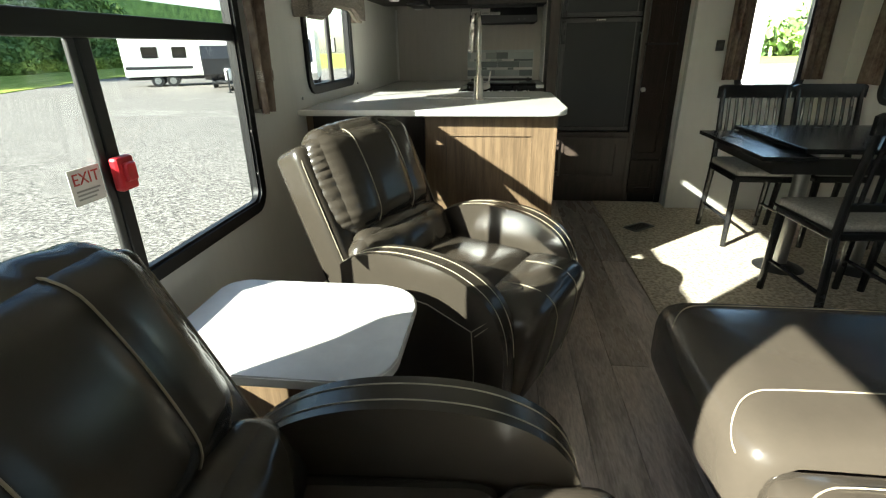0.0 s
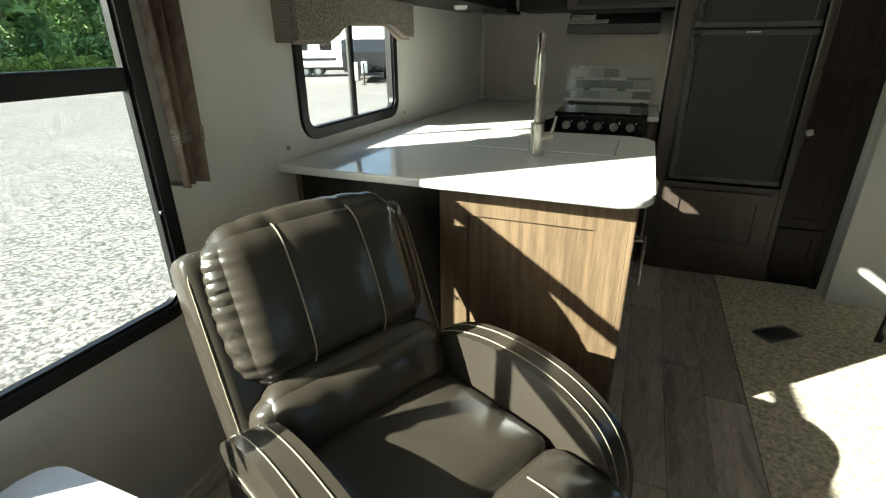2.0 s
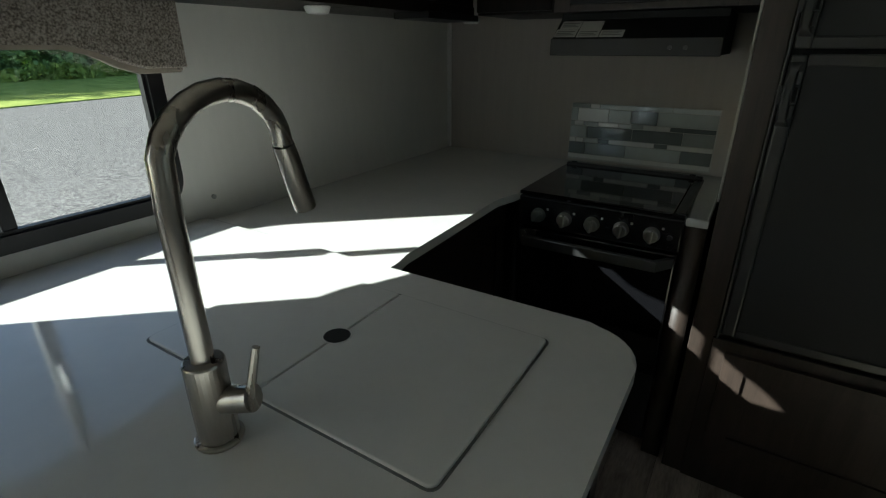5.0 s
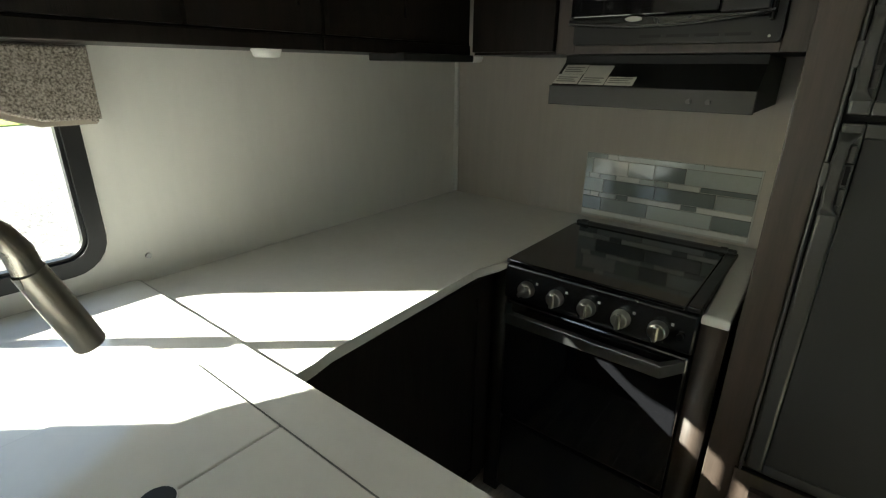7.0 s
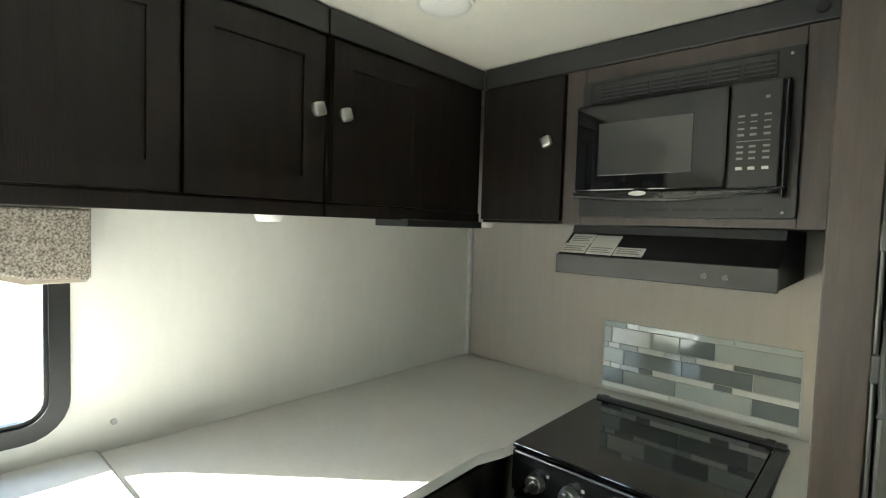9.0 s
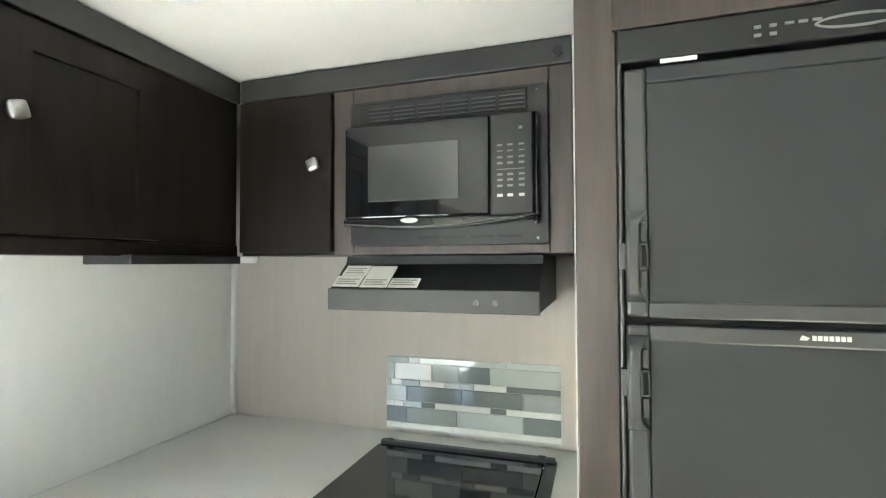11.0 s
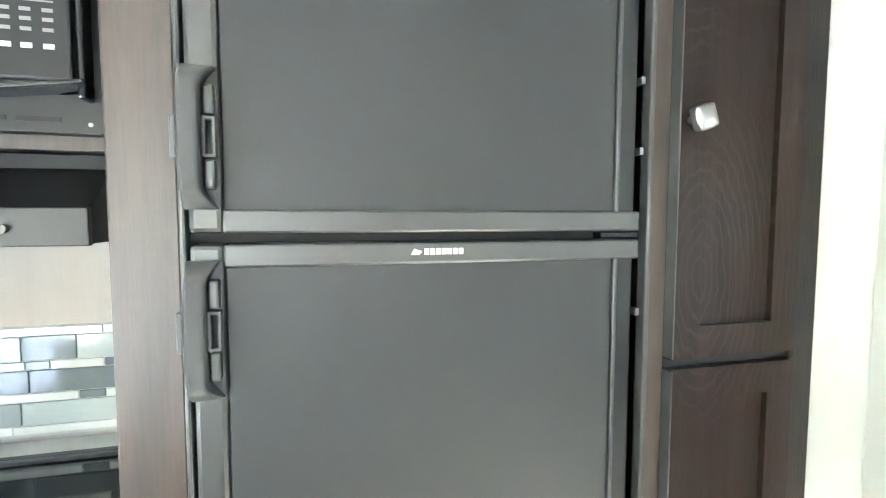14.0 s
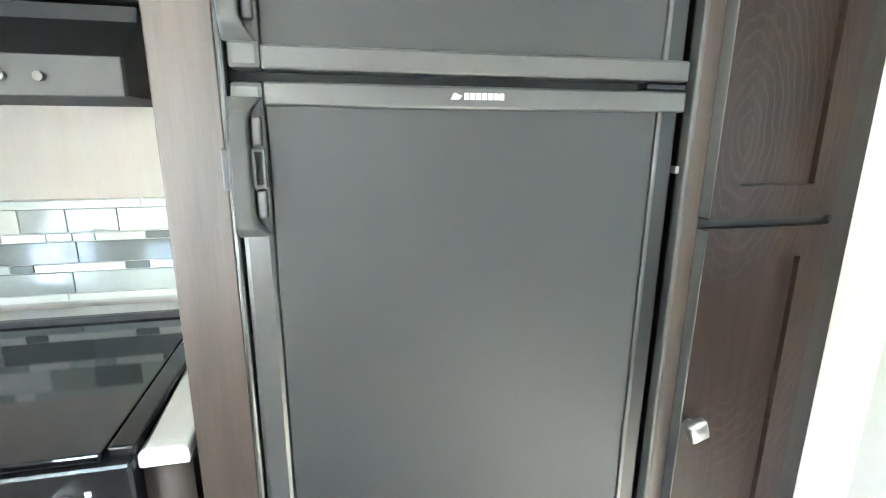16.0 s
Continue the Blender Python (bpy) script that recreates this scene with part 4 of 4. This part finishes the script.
part("end_board", box(XL + 0.001, -0.463, 3.469, 3.487, 1.322, 1.478, 0.004), M_FABRIC, va)
part("end_board", box(XL + 0.001, -0.463, 2.600, 2.618, 1.312, 1.478, 0.004), M_FABRIC, va)

# ---- recliners ----


def recliner(at, rz, label):
    r = thing("recliner", at, rz, label, "armchair", "leather recliners")
    part("base", box(-0.20, 0.54, -0.25, 0.25, 0.03, 0.28, 0.02), M_LEATHER, r)
    for u in (-0.14, 0.46):
        for v in (-0.21, 0.21):
            part("foot", cyl((u, v, 0.0), 0.022, 0.03, n=14), M_PLASTIC, r)
    # seat in two padded sections, with a stitched front roll
    part("seat_cushion", soft_box(-0.06, 0.438, -0.258, 0.258, 0.26, 0.436, 0.045, 0.024, 8), M_LEATHER, r)
    front = soft_box(0.425, 0.665, -0.262, 0.262, 0.06, 0.440, 0.06, 0.014, 10)
    for v in front.verts:
        # the footrest leans back towards the floor
        v.co.x -= 0.055 * max(0.0, (0.36 - v.co.z) / 0.30) * (v.co.x - 0.42) / 0.24
    roll = part("front_roll", front, M_LEATHER, r)
    for v in (-0.10, 0.10):
        part("stitching", tube([(0.475, v, 0.4475), (0.52, v, 0.4535), (0.56, v, 0.4540), (0.60, v, 0.4495), (0.637, v, 0.4345), (0.660, v, 0.412), (0.6735, v, 0.37), (0.668, v, 0.30), (0.655, v, 0.22), (0.632, v, 0.12)], 0.0021, 6), M_THREAD, roll)
    # arms: a swept profile with rounded shoulders and double stitching
    ctl = [(-0.088, 0.28), (-0.088, 0.405), (-0.052, 0.470), (0.04, 0.536), (0.16, 0.572), (0.30, 0.579), (0.43, 0.558), (0.535, 0.500), (0.590, 0.405), (0.606, 0.27), (0.598, 0.12)]
    top = []
    for k in range(1, len(ctl) - 2):
        p0, p1, p2, p3 = (Vector(q) for q in ctl[k - 1:k + 3])
        for j in range(5):
            t = j / 5
            q = 0.5 * ((2 * p1) + (p2 - p0) * t + (2 * p0 - 5 * p1 + 4 * p2 - p3) * t * t + (3 * p1 - p0 - 3 * p2 + p3) * t ** 3)
            top.append((q.x, q.y))
    prof = [(-0.07, 0.05), (-0.084, 0.28)] + top + [(0.602, 0.20), (0.590, 0.05)]
    for s in (-1, 1):
        a0, a1 = (0.257, 0.352) if s > 0 else (-0.352, -0.257)
        am = part("arm", slab(prof, "Y", a0, a1, 0.024, seg=6), M_LEATHER, r)
        for e in (0.2815, 0.3275):
            part("stitching", tube([(u, s * e, z + (0.001 if e < 0.3 else 0.0012)) for u, z in top], 0.0016, 6), M_THREAD, am)
        part("stitching", tube([(-0.02, s * 0.3525, 0.425), (0.15, s * 0.3528, 0.452), (0.34, s * 0.3528, 0.442), (0.495, s * 0.3525, 0.392)], 0.0018, 6), M_THREAD, am)
        part("stitching", tube([(0.495, s * 0.3525, 0.392), (0.505, s * 0.3528, 0.25), (0.50, s * 0.3525, 0.08)], 0.0018, 6), M_THREAD, am)
        for off in (0.0, 0.012):
            part("stitching", tube([(0.495 + off, s * 0.3525, 0.392 - off), (0.555 + off * 0.6, s * 0.350, 0.448 - off)], 0.0016, 6), M_THREAD, am)
    # back: a shell with wings, a head pillow and a lumbar pad
    tilt = Matrix.Translation((0, 0, 0.575)) @ Matrix.Rotation(radians(-24), 4, "Y")
    bm = soft_box(-0.205, -0.062, -0.322, 0.322, -0.17, 0.362, 0.034, 0.006, 14)
    bm.transform(tilt)
    sh = part("back_shell", bm, M_LEATHER, r)
    for s in (-1, 1):
        bm = tube([(-0.0715, s * 0.3125, -0.13), (-0.0705, s * 0.3135, 0.1), (-0.0715, s * 0.3125, 0.29), (-0.0730, s * 0.306, 0.335), (-0.074, s * 0.285, 0.352)], 0.0021, 6)
        bm.transform(tilt)
        part("stitching", bm, M_THREAD, sh)

    def pillow(z0, z1, x0, x1, bul, seams, wr, rad):
        bm = soft_box(x0, x1, -0.268, 0.268, z0, z1, rad, bul, 62 if seams else 30)
        for v in bm.verts:
            # gathers along the side seams, puffed between sharp creases, and looser ones over the top
            edge = min(1.0, abs(v.co.y) / 0.262) ** 7
            puff = abs(math.sin(v.co.z * 92 + 1.4 * math.sin(v.co.z * 23) + 0.6 * v.co.x * 20)) ** 0.55 - 0.65
            edge *= 1.0 if v.co.y < 0 else 0.4
            v.co.x += wr * 1.9 * edge * puff
            v.co.y += math.copysign(wr * edge * puff, v.co.y)
            crown = max(0.0, 1 - (z1 + 0.02 - v.co.z) / 0.06)
            v.co.z += wr * 1.1 * crown * (abs(math.sin(v.co.y * 52 + 1.4 * math.sin(v.co.y * 17))) ** 0.55 - 0.65) * min(1.0, 0.15 + abs(v.co.y) * 4)
            for q in (-0.105, 0.105):
                if v.co.x > (x0 + x1) / 2:
                    v.co.x -= 0.006 * math.exp(-((v.co.y - q) / 0.02) ** 2)
        bm.transform(tilt)
        p = part("back_pillow" if seams else "lumbar_pad", bm, M_LEATHER, r)
        if seams:
            for q in (-0.105, 0.105):
                pts = []
                hz, cz = (z1 - z0) / 2, (z0 + z1) / 2
                for k in range(21):
                    zz = -0.98 + 1.96 * k / 20
                    xx = x1 + bul * (1 - (q / 0.262) ** 2) * (1 - zz * zz) - 0.004
                    over = max(0, abs(zz) * hz - (hz - rad))
                    xx -= rad - math.sqrt(max(0, rad ** 2 - over ** 2))
                    pts.append((xx, q, cz + zz * hz))
                pts += [(x1 - rad - 0.004 - 0.014 * k, q, z1 + bul * 0.1 * k + 0.0015) for k in range(3)]
                bm = tube(pts, 0.0022, 6)
                bm.transform(tilt)
                part("stitching", bm, M_THREAD, p)
        return p
    pillow(0.0, 0.396, -0.170, -0.004, 0.024, True, 0.0062, 0.078)
    pillow(-0.19, 0.004, -0.13, 0.022, 0.026, False, 0.003, 0.06)
    return r


recliner((0.028, 2.08, 0), -25.5, "dark brown leather recliner with cream stitching beside the peninsula")
recliner((-0.012, 0.715, 0), 3.0, "dark brown leather recliner with cream stitching beside the small table")

# small round-cornered table between the recliners
tb = thing("side_table", (0, 0, 0), 0, "pale marble-look side table with rounded end and oak base", "side table")
outl = rr(-0.425, 0.172, 1.125, 1.585, (0.02, 0.10, 0.12, 0.06), 8)
part("tabletop", slab(outl, "Z", 0.492, 0.520, 0.004), M_LAMTOP, tb)
part("edge_band", ring(rr(-0.427, 0.1745, 1.1225, 1.5875, (0.022, 0.102, 0.122, 0.062), 8), outl, "Z", 0.496, 0.516), M_TRIM, tb)
part("side_panel", box(-0.40, 0.02, 1.20, 1.218, 0.0, 0.491, 0.003), M_OAK, tb)
part("side_panel", box(-0.40, 0.02, 1.492, 1.51, 0.0, 0.491, 0.003), M_OAK, tb)
part("back_panel", box(-0.40, -0.382, 1.219, 1.491, 0.0, 0.491), M_OAK, tb)
part("shelf", box(-0.381, 0.01, 1.219, 1.491, 0.10, 0.118), M_OAK, tb)

# ---- sofa ----
so = thing("sofa", (0, 0, 0), 0, "dark brown leather sofa with a deep stitched seat", "sofa")
part("base_frame", box(1.05, 1.95, -0.82, 1.70, 0.10, 0.22, 0.02), M_PLASTIC, so)
for y0, y1 in ((1.105, 1.775), (0.52, 1.10), (-0.12, 0.515), (-0.80, -0.125)):
    s = part("seat_cushion", soft_box(0.905, 1.80, y0, y1, 0.17, 0.432, 0.075, 0.014, 10), M_LEATHER, so)
    # seams that run back over the seat and curl round its rolled front
    for start in (y1 - 0.075, y0 + 0.19):
        pts = []
        for k in range(22):
            u = k / 21
            x = 1.74 - 0.72 * min(1.0, u / 0.45) if u < 0.45 else 1.02 - 0.113 * math.sin((u - 0.45) / 0.55 * math.pi / 2)
            v = start - 0.14 * max(0.0, (u - 0.42) / 0.58) ** 1.7
            qx, qy = (x - 1.3525) / 0.4475, (v - (y0 + y1) / 2) / ((y1 - y0) / 2)
            z = 0.433 + 0.014 * (1 - qx * qx) * (1 - qy * qy)
            over = max(0.0, 0.98 - x)
            z -= 0.075 - math.sqrt(max(0.0, 0.075 ** 2 - over ** 2))
            pts.append((x, v, z))
        part("stitching", tube(pts, 0.0019, 6), M_THREAD, s)
for y0, y1 in ((0.50, 1.77), (-0.80, 0.495)):
    bm = soft_box(-0.11, 0.11, y0, y1, 0.0, 0.50, 0.07, 0.02, 8)
    bm.transform(Matrix.Translation((1.86, 0, 0.40)) @ Matrix.Rotation(radians(10), 4, "Y"))
    part("backrest", bm, M_LEATHER, so)
for y in (1.66, -0.70):
    part("leg_loop", tube([(1.10, y, 0.15), (1.09, y, 0.03), (1.11, y, 0.011), (1.16, y, 0.011), (1.18, y, 0.03), (1.18, y, 0.15)], 0.010, 8), M_BLACKMETAL, so)
    part("rear_leg", box(1.85, 1.90, y - 0.025, y + 0.025, 0.004, 0.11, 0.004), M_PLASTIC, so)

# ---- dinette ----
dt = thing("dining_table", (0, 0, 0), 0, "black extending dining table with a lowered leaf", "table")
part("tabletop", box(1.76, 2.60, 2.66, 3.40, 0.712, 0.736, 0.004), M_BLACKMETAL, dt, "glossy black tabletop")
part("leaf", box(1.565, 1.80, 2.62, 3.39, 0.684, 0.706, 0.004), M_BLACKMETAL, dt)
part("apron", box(1.66, 2.56, 2.70, 2.722, 0.61, 0.683), M_PLASTIC, dt)
part("apron", box(1.66, 2.56, 3.33, 3.352, 0.61, 0.683), M_PLASTIC, dt)
part("apron", box(1.66, 1.682, 2.723, 3.329, 0.61, 0.683), M_PLASTIC, dt)
for x in (1.98, 2.36):
    part("pedestal", cyl((x, 3.02, 0.02), 0.038, 0.664, n=20), M_STEEL, dt)
    part("pedestal_base", cyl((x, 3.02, 0.004), 0.13, 0.03, r2=0.06, n=28, bev=0.004), M_PLASTIC, dt)


def dining_chair(at, rz):
    c = thing("dining_chair", at, rz, "black wooden slat-back dining chair with a grey cloth seat", "chair", "dinette chairs")
    part("seat_frame", box(-0.205, 0.205, -0.20, 0.20, 0.415, 0.452, 0.006), M_BLACKMETAL, c)
    part("seat_pad", soft_box(-0.20, 0.20, -0.195, 0.205, 0.450, 0.494, 0.018, 0.006, 5), M_SEATCLOTH, c, "grey cloth seat pad")
    for x in (-0.185, 0.185):
        part("leg", tube([(x, 0.18, 0.43), (x * 1.02, 0.19, 0.004)], [0.021, 0.016], 8), M_BLACKMETAL, c)
        part("leg", tube([(x, -0.185, 0.43), (x * 1.02, -0.23, 0.004)], [0.021, 0.016], 8), M_BLACKMETAL, c)
        part("back_post", tube([(x, -0.185, 0.42), (x, -0.20, 0.65), (x, -0.245, 0.92)], [0.019, 0.018, 0.015], 8), M_BLACKMETAL, c)
        part("side_stretcher", tube([(x, 0.185, 0.17), (x, -0.205, 0.17)], 0.010, 8), M_BLACKMETAL, c)
    part("top_rail", slab([(-0.215, 0.855), (0.215, 0.855), (0.215, 0.925), (0.19, 0.937), (-0.19, 0.937), (-0.215, 0.925)], "Y", -0.253, -0.230, 0.004), M_BLACKMETAL, c)
    part("lower_rail", box(-0.19, 0.19, -0.212, -0.192, 0.545, 0.58, 0.004), M_BLACKMETAL, c)
    for k in range(7):
        x = -0.142 + 0.0473 * k
        part("slat", tube([(x, -0.202, 0.565), (x, -0.212, 0.72), (x, -0.240, 0.87)], 0.0095, 6), M_BLACKMETAL, c)
    return c


ch = dining_chair((1.985, 3.50, 0), 180)
copy_thing(ch, pose(2.44, 3.52, 0, 0, 0, 180))
copy_thing(ch, pose(1.955, 2.555, 0, 0, 0, 4))
copy_thing(ch, pose(2.42, 2.54, 0, 0, 0, -2))

# small things on walls and floor
sw = thing("wall_control", (1.864, YE, 1.167), 0, "small black wall control panel", "switch")
part("plate", box(-0.026, 0.026, -0.014, -0.001, -0.034, 0.034, 0.003), M_PLASTIC, sw)
part("button", box(-0.014, 0.014, -0.017, -0.013, -0.012, 0.012, 0.002), M_DARKGREY, sw)
fv = thing("floor_register", (1.371, 3.628, 0.004), 38, "metal floor register with slots set in the carpet", "vent")
part("register_frame", ring(rr(-0.10, 0.10, -0.055, 0.055, 0.006, 3), rr(-0.085, 0.085, -0.04, 0.04, 0.004, 3), "Z", 0.0, 0.006), M_STEEL, fv)
part("register_back", box(-0.086, 0.086, -0.041, 0.041, 0.0005, 0.002), M_DARKGREY, fv)
for k in range(8):
    part("register_slat", box(-0.080 + 0.0215 * k, -0.070 + 0.0215 * k, -0.041, 0.041, 0.002, 0.005), M_STEEL, fv)
for y, z in ((2.60, 0.965), (3.55, 0.972)):
    sc = thing("wall_screw_cap", (XL, y, z), 0, "small grey screw cap on the wall", "screw cap", "wall caps")
    part("cap", cyl((0, 0, 0), 0.007, 0.005, "X", n=12), M_STEEL, sc)

# ---- outdoors ----
GZ = -0.90
structure("ground", box(-260, 260, -260, 260, GZ - 0.5, GZ), M_GRAVEL, "pale grey gravel yard", "gravel", False)
structure("lawn", slab([(-255, -255), (-24.5, -255), (-25.0, 10), (-27.5, 26), (-33, 40), (-36, 60), (30, 60), (255, 55), (255, 255), (-255, 255)], "Z", GZ + 0.004, GZ + 0.05), M_GRASS, "bright green grass verge beyond the gravel", "grass", False)


def foliage(name, spots, leaf, material, label, category, per, seed):
    """One mass of small leaf blades scattered through uneven clumps."""
    rng = np.random.default_rng(seed)
    vs, fs = [], []
    for x, y, z, rx, rz in spots:
        d = rng.normal(size=(per, 3))
        d /= np.linalg.norm(d, axis=1)[:, None]
        rad = rng.uniform(0.55, 1.08, per)[:, None]
        p = np.array((x, y, z)) + d * rad * np.array((rx, rx, rz))
        a = rng.normal(size=(per, 3)) * leaf
        b = rng.normal(size=(per, 3)) * leaf
        for k in range(per):
            i = len(vs)
            vs += [tuple(p[k] - a[k]), tuple(p[k] + b[k]), tuple(p[k] + a[k]), tuple(p[k] - b[k])]
            fs.append((i, i + 1, i + 2, i + 3))
    me = bpy.data.meshes.new(name)
    me.from_pydata(vs, [], fs)
    me.materials.append(material)
    return tagged(new(name, me), label, category, "", "stuff")


rs = random.Random(4)
spots = []
for k in range(120):
    y = -10 + 0.78 * k
    for q in range(4):
        spots.append((-53 - 0.22 * max(0, y - 30) + rs.uniform(-2.5, 2.5), y + rs.uniform(-1, 1), GZ + rs.uniform(0.8, 14.0), rs.uniform(1.4, 2.8), rs.uniform(1.2, 2.3)))
foliage("woodland", spots, 0.17, M_LEAF, "dense dark green woodland edge behind the yard", "trees", 300, 1)
structure("woodland_backdrop", box(-76, -74, -80, 160, GZ, 11), M_LEAF, "deep green shade behind the woodland edge", "backdrop", False)
spots = []
for k in range(110):
    y = -8 + 0.75 * k
    spots.append((-46.5 - 0.22 * max(0, y - 30) + rs.uniform(-2.2, 2.5), y, GZ + rs.uniform(0.1, 0.5), rs.uniform(0.6, 1.2), rs.uniform(0.5, 1.1)))
foliage("weeds", spots, 0.13, M_WEED, "tall bright weeds along the woodland edge", "weeds", 160, 2)
spots = [(rs.uniform(20, 120), 95 + rs.uniform(-4, 4), GZ + rs.uniform(0.5, 6.5), rs.uniform(2, 4), rs.uniform(1.5, 3)) for k in range(110)]
foliage("far_trees", spots, 0.5, M_LEAF, "far line of pale green trees", "trees", 110, 3)


def travel_trailer(at, rz, front, label):
    t = thing("travel_trailer", at, rz, label, "trailer", "parked trailers")
    prof = [(-3.3, 0.62), (2.6, 0.62), (3.05, 0.95), (3.2, 1.7), (2.95, 2.5), (2.5, 3.0), (-3.3, 3.0)]
    part("body", slab(prof, "Y", -1.2, 1.2, 0.06), M_RVWHITE, t)
    part("front_cap", slab([(2.62, 0.61), (3.08, 0.93), (3.23, 1.7), (3.0, 2.35), (2.7, 2.35), (2.55, 0.61)], "Y", -1.215, 1.215, 0.03), front, t)
    part("stripe", box(-3.2, 2.4, -1.222, -1.203, 1.05, 1.22), M_RVDARK, t)
    for x, z0, z1, w in ((-2.2, 1.7, 2.35, 0.9), (-0.5, 1.7, 2.35, 0.8), (1.6, 1.8, 2.3, 0.6)):
        part("window", box(x, x + w, -1.226, -1.203, z0, z1, 0.02), M_BLACKGLASS, t)
    part("door", box(0.55, 1.25, -1.228, -1.203, 0.75, 2.65, 0.02), M_RVWHITE, t)
    for x in (-0.75, -1.6):
        for s in (-1, 1):
            w = part("wheel", cyl((x, s * 1.02 - 0.1, 0.36), 0.36, 0.2, "Y", n=24), M_RUBBER, t)
            part("rim", cyl((x, s * 1.02 - 0.115, 0.36), 0.2, 0.23, "Y", n=18), M_STEEL, w)
    part("tongue", join(tube([(2.6, -0.7, 0.55), (4.1, 0, 0.55)], 0.06, 8), tube([(2.6, 0.7, 0.55), (4.1, 0, 0.55)], 0.06, 8)), M_RVDARK, t)
    part("jack", join(cyl((3.95, 0, 0.03), 0.05, 1.1, n=10), cyl((3.95, 0, 0.0), 0.14, 0.04, n=12)), M_RVDARK, t)
    part("gas_bottle", cyl((3.25, 0.0, 0.6), 0.17, 0.6, n=16, bev=0.05), M_RVWHITE, t)
    part("chassis", box(-3.2, 2.7, -0.9, 0.9, 0.42, 0.62), M_RVDARK, t)
    return t


travel_trailer((-20.4, 32.4, GZ), 30, M_RVWHITE, "white travel trailer parked on the gravel")
travel_trailer((-15.7, 29.6, GZ), -64, M_RVDARK, "white travel trailer with a dark front cap")
# the third is added to fill half of the dinette window with a pale area
travel_trailer((1.12, 10.2, GZ), 180, M_RVWHITE, "white trailer shape added close outside the dinette window")
mh = thing("motorhome", (-12.0, 31.0, GZ), -72, "cream motorhome parked on the gravel", "motorhome")
part("body", slab([(-3.6, 0.5), (3.2, 0.5), (3.7, 0.9), (3.6, 1.7), (3.3, 3.1), (-3.6, 3.1)], "Y", -1.22, 1.22, 0.06), M_RVWHITE, mh)
part("windscreen", slab([(3.66, 1.45), (3.68, 1.5), (3.42, 2.6), (3.36, 2.6)], "Y", -1.0, 1.0), M_BLACKGLASS, mh)
for x in (-2.6, -0.6, 1.4):
    part("window", box(x, x + 1.0, -1.236, -1.215, 1.75, 2.35, 0.02), M_BLACKGLASS, mh)
part("stripe", box(-3.5, 3.0, -1.232, -1.21, 1.0, 1.25), M_PIPING, mh)
for x in (-2.2, 2.2):
    for s in (-1, 1):
        part("wheel", cyl((x, s * 1.05 - 0.12, 0.42), 0.42, 0.24, "Y", n=24), M_RUBBER, mh)

# ---- small pieces ----
rt = random.Random(11)
z = 1.1525
ROWS = ((0.017, "1.14 0.21 3.71 3"), (0.052, "3.05 0.28 1.44 2.62 3"), (0.017, "3.03 0.10 1.21 0.36 3.45 1.53 0.71 2"), (0.048, "3.13 2.46 2.80 1"),
        (0.017, "0.05 0.11 3.22 2.30 0.62 2.71 0"), (0.049, "2.13 1.43 3.80 2"), (0.017, "0.40 0"))
for h, row in ROWS:
    left = 0.0
    for cell in row.split():
        kind, right = int(cell[0]), float("0" + cell[1:]) if len(cell) > 1 else 1.0
        x0, x1 = 0.0885 + 0.565 * left, 0.0885 + 0.565 * right - 0.0022
        part("tile", box(x0, x1, YB - 0.0095 - rt.uniform(0, 0.0012), YB - 0.005, z - h, z, 0.0008, 1), M_TILE[kind], bs)
        left = right
    z -= h + 0.0022

# vinyl planks: alike pieces share their mesh
floor_ob = bpy.data.objects["floor"]
shared = {}
W = 0.150
cols = 12
for c in range(cols):
    x0 = 1.158 - W * (c + 1)
    x1 = x0 + W
    if x0 < XL:
        x0 = XL
    y = YR - rt.uniform(0.1, 1.1)
    while y < 4.9:
        y0, y1 = max(y, YR), min(y + 1.22, 4.86)
        y += 1.22
        if y1 - y0 < 0.02:
            continue
        key = (round(x1 - x0, 3), round(y1 - y0, 3))
        if key not in shared:
            bm = box(0.0006, x1 - x0 - 0.0006, 0.0008, y1 - y0 - 0.0008, -0.006, 0.0, 0.0012, 1)
            shared[key] = obj("plank", bm, M_PLANK, floor_ob)
            o = shared[key]
        else:
            o = new("plank", shared[key].data)
            o.parent = floor_ob
        o.location = (x0, y0, 0)
